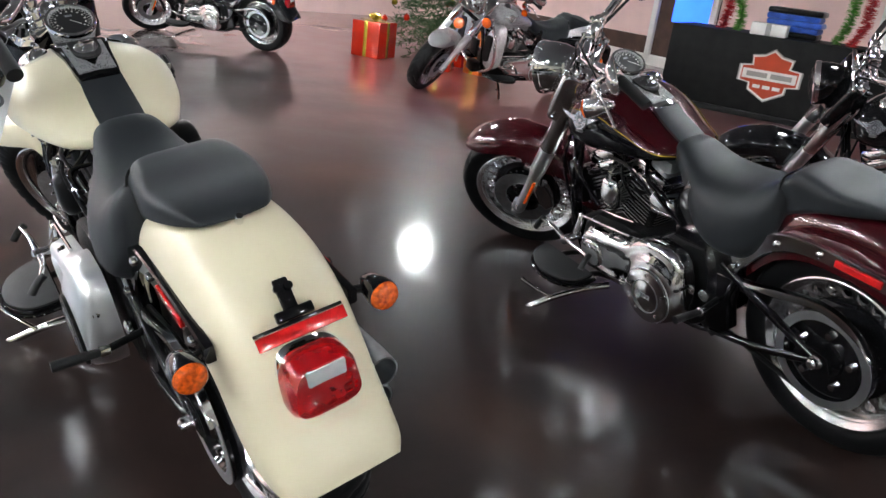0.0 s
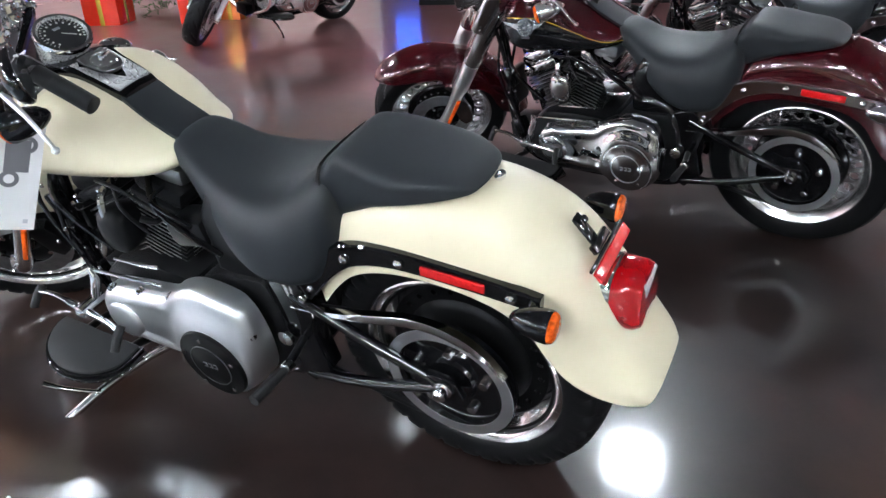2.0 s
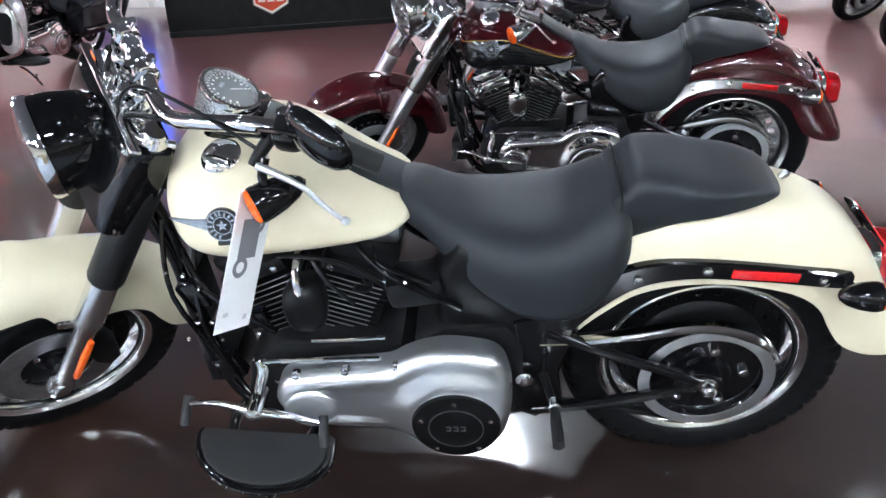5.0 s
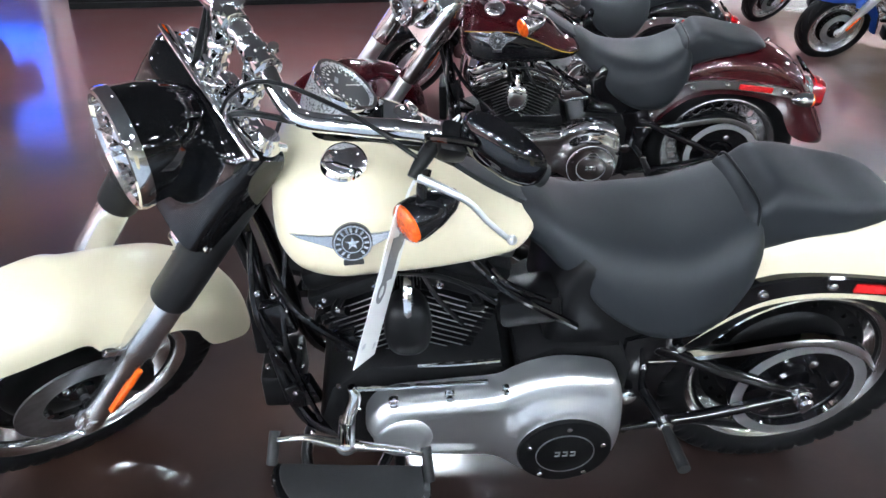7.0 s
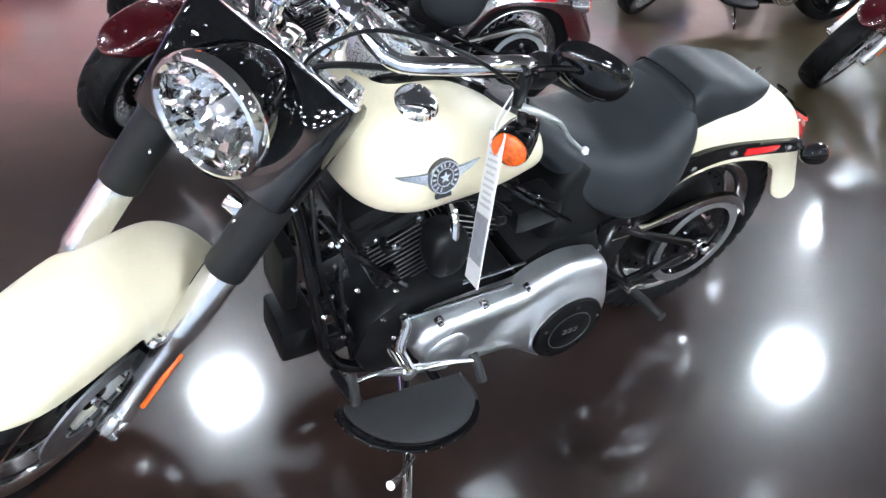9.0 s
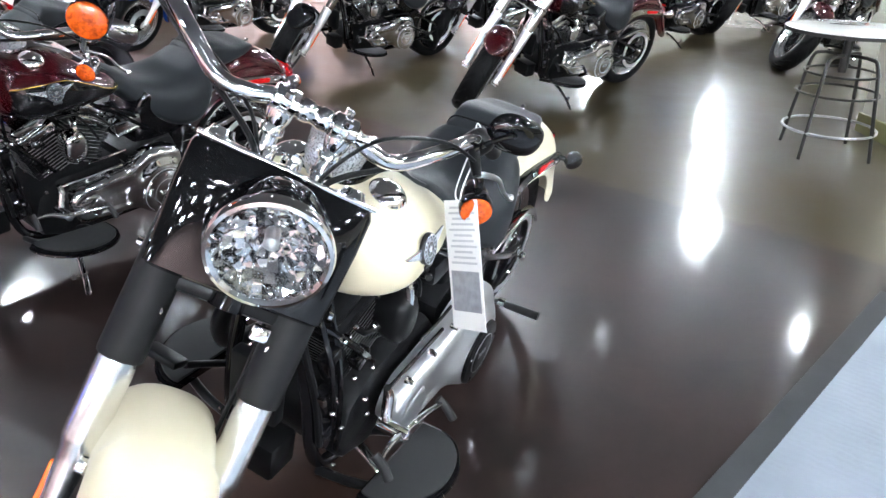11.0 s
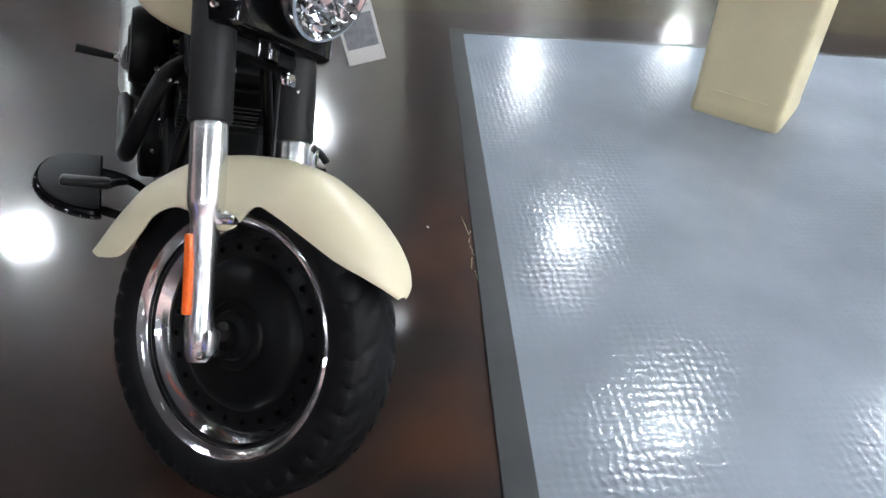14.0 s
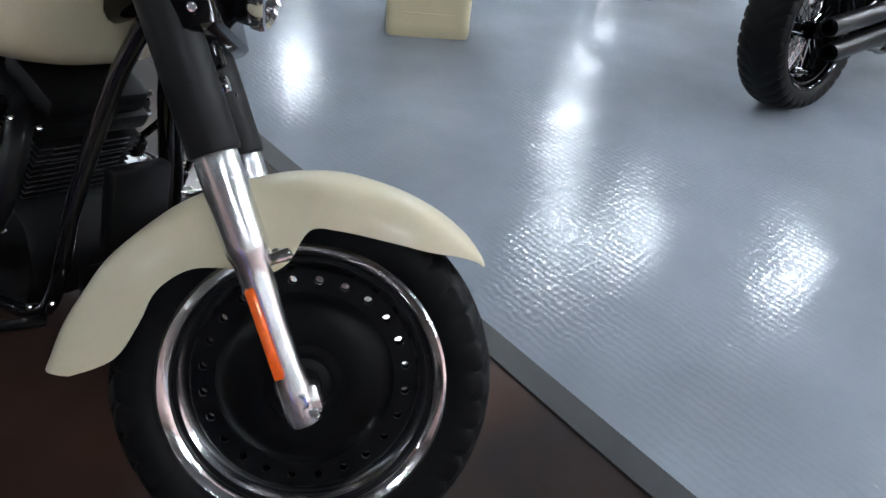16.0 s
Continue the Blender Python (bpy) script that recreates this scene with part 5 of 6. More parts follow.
    for dx, w in ((-0.016, 0.011), (0.0, 0.011), (0.016, 0.011)):
        p("text_bar", joined(box((w, 0.0015, 0.003), (-0.239 + dx, 0.2705, 0.335), 0), box((w, 0.0015, 0.003), (-0.239 + dx, 0.2705, 0.323), 0), box((0.003, 0.0015, 0.012), (-0.239 + dx - 0.004, 0.2705, 0.329), 0)), DULL_STEEL, parent=db, smooth=0)
    for i in range(5):
        a = radians(90 + 72 * i)
        p("bolt", lathe([(0, 0.006), (0.004, 0.006), (0.005, 0)], (-0.239 + 0.08 * math.cos(a), 0.267, 0.328 + 0.08 * math.sin(a)), (0, 1, 0), 8), CHROME, parent=db)
    for x, z in ((0.108, 0.450), (-0.003, 0.462), (-0.118, 0.472), (-0.222, 0.505), (-0.316, 0.490), (-0.350, 0.41)):
        p("cover_bolt", joined(lathe([(0, 0.009), (0.008, 0.009), (0.010, 0.005), (0.010, 0)], (x, 0.216, z - 0.008), (0, 1, 0), 10), lathe([(-0.010, 0.012), (0.0, 0.0125), (0.002, 0.008)], (x, 0.216, z - 0.008), (0, 1, 0), 12)), CHROME, parent=prim)

    # controls on the left
    p("shift_rod", tube([(0.19, 0.20, 0.470), (-0.08, 0.20, 0.476)], 0.005, 8), CHROME, "chrome shift rod")
    p("shift_arm", tube([(0.192, 0.20, 0.478), (0.185, 0.205, 0.45), (0.20, 0.215, 0.405), (0.205, 0.23, 0.37)], [0.009, 0.013, 0.013, 0.010], 10, 4), CHROME, "chrome shift arm")
    hs = p("heel_toe_shifter", tube([(0.338, 0.278, 0.430), (0.28, 0.268, 0.418), (0.215, 0.262, 0.385), (0.16, 0.262, 0.372), (0.10, 0.272, 0.372), (0.05, 0.285, 0.372)], [0.006, 0.007, 0.011, 0.009, 0.007, 0.006], 10, 4), CHROME, "chrome heel-toe shift lever")
    p("toe_peg", tube([(0.338, 0.262, 0.435), (0.34, 0.285, 0.42), (0.344, 0.305, 0.395)], 0.011, 12, 3), GRIP, parent=hs)
    p("heel_peg", tube([(0.048, 0.272, 0.378), (0.045, 0.295, 0.362), (0.042, 0.318, 0.335)], 0.011, 12, 3), GRIP, parent=hs)
    p("shifter_pivot", lathe([(-0.06, 0.018), (0.012, 0.018), (0.018, 0.010), (0.018, 0)], (0.205, 0.262, 0.382), (0, 1, 0), 16), CHROME, parent=hs)
    for s in (1, -1):
        fb = []
        inner = 0.245
        outline = [(0.352, inner + 0.002), (0.356, inner + 0.02), (0.345, inner + 0.055), (0.315, inner + 0.095), (0.27, inner + 0.125), (0.215, inner + 0.142), (0.165, inner + 0.144), (0.115, inner + 0.135), (0.075, inner + 0.115), (0.048, inner + 0.085), (0.042, inner + 0.05), (0.046, inner + 0.006)]
        o2 = [tuple(q) for q in spline(outline, 3)]
        tiltm = Matrix.Translation((0.2, 0, 0.295)) @ Matrix.Rotation(radians(-5), 4, "Y") @ Matrix.Translation((-0.2, 0, 0))
        base = loft([[(x, s * y, z) for x, y in o2] for z in (-0.022, 0.0)])
        pan = p("floorboard", moved(base, tiltm), st["board"], "half-moon floorboard with a rubber pad")
        cx, cy = 0.2, inner + 0.06
        pad = loft([[(cx + (x - cx) * k_, s * (cy + (y - cy) * k_), z) for x, y in o2] for z, k_ in ((-0.001, 0.93), (0.006, 0.93), (0.008, 0.90))])
        p("rubber_pad", moved(pad, tiltm), GRIP, "ribbed black rubber pad", pan)
        rim = tube([(x, s * y, -0.016) for x, y in o2], 0.0065, 8, 1)
        p("board_edge", moved(rim, tiltm), st["board"], parent=pan)
        for i in range(3, len(o2) - 3, 2):
            x, y = o2[i]
            p("stud", moved(lathe([(-0.004, 0.0001), (-0.002, 0.005), (0.003, 0.0055), (0.008, 0.0001)], (x, s * y, -0.016), (x - cx, s * (y - cy), 0), 8), tiltm), CHROME, pan)
        p("floorboard_bracket", tube([(0.30, s * 0.12, 0.24), (0.30, s * 0.20, 0.262), (0.28, s * 0.27, 0.272)], 0.012, 10, 3), SATIN_BLACK, parent=pan)
        p("floorboard_bracket", tube([(0.10, s * 0.12, 0.20), (0.10, s * 0.20, 0.252), (0.10, s * 0.28, 0.270)], 0.012, 10, 3), SATIN_BLACK, parent=pan)
    p("brake_pedal", joined(tube([(0.20, -0.20, 0.30), (0.26, -0.215, 0.335), (0.335, -0.235, 0.37)], 0.009, 10, 3), box((0.05, 0.10, 0.022), (0.352, -0.28, 0.385), 0.008, (0, -20, 0))), SATIN_BLACK, "brake pedal with a rubber pad")
    st_ = p("kickstand", tube([(0.12, 0.13, 0.165), (0.16, 0.22, 0.165), (0.21, 0.33, 0.145), (0.265, 0.435, 0.105)], [0.016, 0.013, 0.012, 0.013], 12, 4), CHROME, "chrome kickstand folded out to the floor")
    p("stand_foot", tube([(0.215, 0.425, 0.104), (0.275, 0.445, 0.104), (0.325, 0.46, 0.108)], [0.009, 0.014, 0.006], 10, 3), CHROME, parent=st_)
    p("stand_tang", tube([(0.20, 0.335, 0.15), (0.26, 0.38, 0.19), (0.30, 0.405, 0.222)], [0.006, 0.006, 0.010], 10, 3), CHROME, parent=st_)

    # oil tank, exhaust
    p("oil_tank", prism([(-0.205, 0.50), (-0.215, 0.66), (-0.26, 0.72), (-0.40, 0.70), (-0.44, 0.60), (-0.43, 0.44), (-0.36, 0.43)], -0.135, 0.135, 0.03, 3), st["oil"], "horseshoe oil tank under the seat")
    p("inner_fender", box((0.10, 0.19, 0.30), (-0.47, 0, 0.52), 0.03), SATIN_BLACK)
    r("exhaust_pipe", tube([(0.20, -0.10, 0.60), (0.27, -0.15, 0.58), (0.285, -0.19, 0.47), (0.22, -0.215, 0.36), (0.05, -0.215, 0.31), (-0.25, -0.215, 0.30)], 0.022, 14), st["pipe"], "exhaust header pipe")
    r("exhaust_pipe", tube([(-0.02, -0.10, 0.60), (-0.08, -0.16, 0.58), (-0.13, -0.205, 0.50), (-0.25, -0.215, 0.41)], 0.022, 14), st["pipe"], "exhaust header pipe")
    for z0, z1, xe in ((0.40, 0.375, -1.0), (0.30, 0.275, -0.96)):
        a, b = Vector((-0.25, -0.20, z0)), Vector((xe, -0.205, z1))
        L = (b - a).length
        r("muffler", lathe([(-0.02, 0.022), (0.04, 0.030), (0.12, 0.038), (L - 0.05, 0.038), (L, 0.036), (L, 0.032), (L - 0.08, 0.030), (L - 0.08, 0.0)], a, b - a, 32), st["muffler"], "long slash-cut muffler")
    p("regulator", box((0.09, 0.13, 0.10), (0.36, 0, 0.30), 0.01), SATIN_BLACK, "finned voltage regulator")
    p("oil_cooler", box((0.035, 0.12, 0.16), (0.385, 0, 0.50), 0.008), SATIN_BLACK)
    p("wiring_loom", tube([(0.43, 0.03, 0.93), (0.40, 0.075, 0.80), (0.37, 0.085, 0.66), (0.35, 0.12, 0.50), (0.33, 0.13, 0.36)], 0.009, 8), SATIN_BLACK)
    rc = random.Random(3)
    for i in range(22):
        s = 1 if i % 3 else -1
        p("case_bolt", lathe([(0, 0.006), (0.005, 0.006), (0.008, 0.003), (0.008, 0)], (rc.uniform(0.18, 0.36), s * rc.uniform(0.12, 0.165), rc.uniform(0.24, 0.70)), (0.3, s, 0.15), 8), CHROME)
    for k, (x0, z0, x1, z1) in enumerate(((0.36, 0.78, 0.30, 0.40), (0.34, 0.70, 0.16, 0.50), (0.30, 0.74, 0.27, 0.30), (-0.04, 0.71, -0.26, 0.56), (-0.08, 0.69, -0.20, 0.63))):
        p("hose", tube([(x0, 0.09, z0), ((x0 + x1) / 2 + 0.03, 0.15, (z0 + z1) / 2 + 0.03), (x1, 0.14, z1)], 0.006 + 0.002 * (k % 2), 8), GLOSS_BLACK)
    for x, z, w, d in ((0.325, 0.60, 0.05, 0.08), (0.33, 0.50, 0.04, 0.06), (0.30, 0.38, 0.06, 0.07), (0.20, 0.53, 0.05, 0.04)):
        p("engine_bracket", box((w, 0.03, d), (x, 0.125, z), 0.006, (0, 18, 0)), GLOSS_BLACK)
    p("hose_clip", tube([(0.06, 0.20, 0.532), (-0.02, 0.202, 0.535), (-0.10, 0.20, 0.539)], 0.004, 8), CHROME)
    if st.get("tourer"):
        for s in (1, -1):
            rings = []
            for h, k_ in ((0.0, 0.55), (0.02, 0.85), (0.05, 1.0), (0.10, 1.0), (0.13, 0.96)):
                rings.append([(0.40 - h, s * (0.27 + u * k_ * 0.9), 0.52 + v * k_ + 0.25 * h) for u, v in ell(0.105, 0.215, 2.6, 28)])
            low = r("leg_shield", loft(rings), st["paint"], "silver painted leg shield")
            r("vent_panel", loft([[(0.412 - h, s * (0.275 + u), 0.53 + v) for u, v in ell(0.055, 0.125, 3.5, 24)] for h in (0.0, 0.03)]), SATIN_BLACK, "black vent panel", low)
            r("guard_bar", tube([(0.36, s * 0.10, 0.75), (0.40, s * 0.28, 0.74), (0.40, s * 0.39, 0.60), (0.38, s * 0.38, 0.38), (0.34, s * 0.12, 0.24)], 0.016, 10, 5), CHROME, "chrome engine guard bar")
            bag = r("saddlebag", loft([[(-0.72 - xx, s * (0.27 + u * k_), 0.50 + v * k_) for u, v in ell(0.105, 0.165, 4, 28)] for xx, k_ in ((-0.30, 0.8), (-0.26, 0.97), (0.0, 1.0), (0.26, 0.97), (0.30, 0.86))]), BLACK_PAINT, "hard black saddlebag")
            r("bag_rail", tube([(-0.44, s * 0.385, 0.42), (-0.70, s * 0.392, 0.42), (-1.02, s * 0.38, 0.42)], 0.010, 8, 3), CHROME, parent=bag)
            f("passing_lamp", lathe([(-0.06, 0.02), (-0.05, 0.05), (0.0, 0.058), (0.008, 0.05), (0.01, 0.0)], (0.60, s * 0.22, 0.86), (1, 0, 0), 24), CHROME, "chrome passing lamp")
            f("lamp_lens", lathe([(0.006, 0.052), (0.016, 0.04), (0.02, 0.0)], (0.60, s * 0.22, 0.86), (1, 0, 0), 24), AMBER, "amber lamp lens")
        f("fender_lamp", lathe([(-0.02, 0.03), (0.0, 0.055), (0.02, 0.05), (0.028, 0.0)], (0.66, 0, 0.70), (0.9, 0, 0.3), 24), AMBER, "large amber lens between the fork legs")
    bike.matrix_basis = m
    return bike


def parked(x, y, heading, lean=12.5):
    """A pose on the floor: the middle of the wheelbase, the way the front points (degrees from +x), and the lean to its left."""
    return pose(x, y, 0.014, 0, 0, heading) @ pose(0, 0, 0, -lean, 0, 0)


DARK = dict(paint=CREAM, rim=RIM, groove=True, disc=DISC_BLACK, hub=GLOSS_BLACK, slider=POLISHED, fork_cover=MATT_GREY, caliper=SATIN_BLACK, nacelle=GLOSS_BLACK, headlamp=GLOSS_BLACK, control=SATIN_BLACK, lever=SILVER,
            mirror=GLOSS_BLACK, signal=GLOSS_BLACK, console=GLOSS_BLACK, strut=GLOSS_BLACK, frame=GLOSS_BLACK, pulley=GLOSS_BLACK, guard=CHROME, case=WRINKLE_BLACK, fin=SATIN_BLACK, rocker=WRINKLE_BLACK,
            pushrod=SATIN_BLACK, horn=SATIN_BLACK, air=SATIN_BLACK, cover=WRINKLE_BLACK, primary=SILVER, derby=DISC_BLACK, board=GLOSS_BLACK, oil=SATIN_BLACK, pipe=SATIN_BLACK, muffler=DULL_STEEL)
BRIGHT = dict(DARK, paint=BURGUNDY, groove=False, rim=POLISHED, disc=POLISHED, dish=GLOSS_BLACK, hole=0.0172, coil=CHROME, studs=True, slider=SILVER, fork_cover=CHROME, caliper=CHROME, nacelle=CHROME, headlamp=CHROME, control=CHROME, lever=CHROME, mirror=CHROME, signal=CHROME, console=CHROME,
              strut=CHROME, tank_panel=True, guard=CHROME, rocker=CHROME, pushrod=CHROME, horn=CHROME, air=CHROME, cover=CHROME, primary=CHROME, derby=CHROME, pipe=CHROME, muffler=CHROME, oil=GLOSS_BLACK)
BLACK_BIKE = dict(BRIGHT, paint=BLACK_PAINT, tank_panel=False, headlamp=GLOSS_BLACK, nacelle=GLOSS_BLACK)
SILVER_BIKE = dict(BRIGHT, paint=SILVER_PAINT, tank_panel=False, tourer=True)
BLUE_BIKE = dict(BRIGHT, paint=BLUE_PAINT, tank_panel=False)
WIRE_BIKE = dict(DARK, paint=BLACK_PAINT, wire=True, bare=True, slider=GLOSS_BLACK, rim=GLOSS_BLACK, muffler=SATIN_BLACK)

ROW = "motorcycles parked in the showroom"
cream_bike = motorcycle("motorcycle", "cream cruiser motorcycle with black leather seat leaning on its stand", DARK, ROW, parked(-0.002, 0.072, 181.2))
red_bike = motorcycle("motorcycle", "burgundy cruiser motorcycle with chrome engine and black leather seat", BRIGHT, ROW, parked(0.50, 1.80, 174.5))


# ---- showroom ----
def setting(name, bm, mat, label, category, smooth=0):
    return tagged(link(name, bm, mat, None, "", smooth), label, category, "", "structure")


X0, X1, Y0, Y1 = -11.0, 21.0, -13.0, 9.2
setting("floor", box((X1 - X0 + 0.6, Y1 - Y0 + 0.6, 0.2), ((X0 + X1) / 2, (Y0 + Y1) / 2, -0.1), 0), FLOOR, "polished dark brown stained concrete showroom floor", "floor")
setting("ceiling", box((X1 - X0 + 0.6, Y1 - Y0 + 0.6, 0.2), ((X0 + X1) / 2, (Y0 + Y1) / 2, CEILING + 0.1), 0), CEILING_MAT, "dark painted showroom ceiling", "ceiling")
setting("wall_north", box((X1 - X0 + 0.6, 0.3, CEILING), ((X0 + X1) / 2, Y1 + 0.15, CEILING / 2), 0), WALL_PINK, "warm cream painted back wall", "wall")
setting("wall_south", box((X1 - X0 + 0.6, 0.3, CEILING), ((X0 + X1) / 2, Y0 - 0.15, CEILING / 2), 0), WALL_PALE, "pale cream painted wall", "wall")
setting("wall_west", box((0.3, Y1 - Y0, CEILING), (X0 - 0.15, (Y0 + Y1) / 2, CEILING / 2), 0), WALL_PINK, "warm cream painted side wall", "wall")
setting("wall_east", box((0.3, Y1 - Y0, CEILING), (X1 + 0.15, (Y0 + Y1) / 2, CEILING / 2), 0), WALL_PALE, "pale cream painted wall", "wall")
setting("wainscot", box((X1 - X0, 0.04, 0.42), ((X0 + X1) / 2, Y1 - 0.02, 0.21), 0.004), WALL_DARK, "dark brown wooden wainscot along the back wall", "wainscot")
setting("baseboard", box((X1 - X0, 0.03, 0.16), ((X0 + X1) / 2, Y1 - 0.057, 0.08), 0.004), TRIM_WHITE, "white painted baseboard", "baseboard")

# grey mat with a dark edge, turned a little to the bikes
MAT = Matrix.Translation((1.717, -1.374, 0)) @ Matrix.Rotation(radians(164.3), 4, "Z")
setting("mat", moved(box((7.0, 7.0, 0.004), (3.5, 3.5, 0.002), 0), MAT), VINYL, "glossy pale blue-grey vinyl floor mat", "mat")
setting("mat_edge", moved(joined(box((7.08, 0.076, 0.005), (3.46, -0.0385, 0.0025), 0.001), box((0.05, 7.0, 0.0045), (-0.0255, 3.5, 0.00225), 0.001)), MAT), MAT_EDGE, "dark grey edge strip of the vinyl mat", "mat edge")

# ceiling lamps
fixture = thing("ceiling_light", "square recessed ceiling light panel with white frame", "ceiling light", "ceiling lights")
part("diffuser", box((0.40, 0.40, 0.02), (0, 0, -0.012), 0.003), LAMP, fixture, "glowing diffuser")
part("frame", joined(*[moved(box((0.46, 0.03, 0.03), (0, 0.215, -0.012), 0.003), Matrix.Rotation(radians(90 * i), 4, "Z")) for i in range(4)]), TRIM_WHITE, fixture)
LIGHTS = [(7.75, -1.45), (8.9, 3.97), (12.4, 6.4), (5.6, 2.0), (-7.4, 6.15), (4.3, -3.88), (1.5, -3.45), (1.04, -5.92), (0.42, -6.58), (-1.25, -7.1), (2.27, -8.5), (10.65, 0.47), (17.0, 1.52), (14.0, 1.0), (17.9, -6.8), (6.36, -7.31), (3.1, -11.1), (-3.8, -4.6), (-4.2, 1.6), (-6.2, -1.6), (0.26, 3.95), (3.4, 7.6),
          (-9.0, 2.6), (-9.0, -5.6), (10.6, -9.3), (9.2, -5.4), (7.0, 7.6), (-4.8, -8.6)]
LIGHTS += [(19.0, 5.0), (19.2, -2.2), (15.2, 6.8), (14.6, -4.0), (12.0, 3.6), (15.4, 3.9), (18.6, 8.0)]
LIGHTS += [(-3.4 - 1.9 * i + 0.3 * (j % 2), -3.2 - 1.9 * j) for i in range(4) for j in range(4) if (i, j) != (0, 0)]
fixture.matrix_basis = pose(*LIGHTS[0], CEILING, 0, 0, 15)
for q in LIGHTS[1:]:
    copy_thing(fixture, pose(*q, CEILING, 0, 0, 15))

spot = thing("ceiling_spot", "small round recessed ceiling spotlight with a chrome ring", "ceiling light", "ceiling spots")
part("bulb", lathe([(-0.016, 0.0), (-0.016, 0.04), (-0.008, 0.055), (0.0, 0.055)], (0, 0, 0), (0, 0, 1), 16), SPOT_LAMP, spot, "glowing bulb")
part("ring", lathe([(-0.014, 0.058), (-0.020, 0.068), (-0.004, 0.078), (0.004, 0.06)], (0, 0, 0), (0, 0, 1), 20, True), TRIM_WHITE, spot)
SPOTS = [(-9.6 + 2.6 * i + 0.5 * (j % 2), -11.6 + 2.5 * j) for i in range(11) for j in range(9)]
spot.matrix_basis = pose(*SPOTS[0], CEILING)
for q in SPOTS[1:]:
    copy_thing(spot, pose(*q, CEILING))

# black display plinth with a shield
PL = Matrix.Translation((-3.35, 6.45, 0)) @ Matrix.Rotation(radians(21), 4, "Z")
plinth = thing("display_plinth", "low matt black display plinth with an orange and white shield", "plinth", at=PL)
part("body", box((3.4, 0.8, 0.85), (1.7, 0.40, 0.425), 0.01), PLINTH, plinth)
part("kick_strip", box((3.4, 0.02, 0.06), (1.7, -0.008, 0.03), 0.003), SATIN_BLACK, plinth)


def shield(w, h):
    return [(-w, 0.30 * h), (-0.62 * w, 0.36 * h), (-0.66 * w, 0.7 * h), (-0.28 * w, 0.78 * h), (0, h), (0.28 * w, 0.78 * h), (0.66 * w, 0.7 * h), (0.62 * w, 0.36 * h), (w, 0.30 * h), (w, -0.30 * h), (0.62 * w, -0.36 * h),
            (0.6 * w, -0.62 * h), (0, -h), (-0.6 * w, -0.62 * h), (-0.62 * w, -0.36 * h), (-w, -0.30 * h)]


SH = (1.12, 0, 0.46)
for nm, k, y, mt in (("shield_border", 1.0, -0.008, SHIELD_GREY), ("shield_rim", 0.95, -0.013, SHIELD_WHITE), ("shield_field", 0.88, -0.018, SHIELD_ORANGE)):
    part(nm, moved(prism(shield(0.32 * k, 0.275 * k), y, 0.0, 0), Matrix.Translation(SH)), mt, plinth, smooth=0)
part("shield_band", box((0.54, 0.006, 0.10), (SH[0], -0.021, SH[2]), 0), SHIELD_WHITE, plinth)
for i in range(2):
    part("text_bar", box((0.21, 0.004, 0.05), (SH[0] - 0.122 + i * 0.244, -0.025, SH[2]), 0), SHIELD_GREY, plinth, smooth=0)
for i in range(3):
    part("text_bar", box((0.075, 0.004, 0.035), (SH[0] - 0.1 + i * 0.1, -0.021, SH[2] - 0.12), 0), SHIELD_WHITE, plinth, smooth=0)


# things on the plinth
def on_plinth(x, y, rz=0):
    return PL @ pose(x, y, 0.85, 0, 0, rz)


random.seed(4)


def tinsel(name, label, mat, at, height, lean):
    """A fuzzy garland standing as a wavy column."""
    strands = []
    for i in range(130):
        h = height * i / 130
        cx = lean * h + 0.03 * math.sin(h * 9)
        for j in range(7):
            a, e = random.random() * 6.28, random.uniform(-0.4, 0.4)
            d = Vector((math.cos(a), math.sin(a), e)) * 0.075
            s = d.orthogonal().normalized() * 0.006
            o = Vector((cx, 0, h))
            strands.append((o - s, o + s, o + d))
    bm = bm_from([v for t in strands for v in t], [(3 * i, 3 * i + 1, 3 * i + 2) for i in range(len(strands))])
    ob = link(name, bm, mat, None, "", 0)
    tagged(ob, label, "garland", "garlands on the plinth")
    ob.matrix_basis = at
    return ob


def gift(label, paper, ribbon, size, at, bow=True):
    g = thing("gift_box", label, "gift box", "wrapped gifts", at=at)
    w, d, h = size
    part("box", box((w, d, h), (0, 0, h / 2), 0.008), paper, g)
    part("ribbon", joined(box((w + 0.006, 0.05, h + 0.004), (0, 0, h / 2), 0.002), box((0.05, d + 0.006, h + 0.005), (0, 0, h / 2), 0.002)), ribbon, g, "shiny ribbon")
    if bow:
        loops = []
        for i in range(14):
            a, e = random.random() * 6.28, random.uniform(0.3, 1.3)
            r = random.uniform(0.07, 0.11)
            c = Vector((math.cos(a) * math.cos(e), math.sin(a) * math.cos(e), math.sin(e)))
            t = Vector((-math.sin(a), math.cos(a), 0)) * 0.018
            pts = [c * (r * math.sin(math.pi * k / 8)) + Vector((0, 0, h + 0.002 + 0.02 * math.sin(2 * math.pi * k / 8) ** 2)) + c.cross(t).normalized() * 0.025 * math.sin(2 * math.pi * k / 8) for k in range(9)]
            loops.append(loft([[p - t for p in pts], [p + t for p in pts]], closed=False))
        part("bow", joined(*loops), ribbon, g, "looped ribbon bow")
    return g


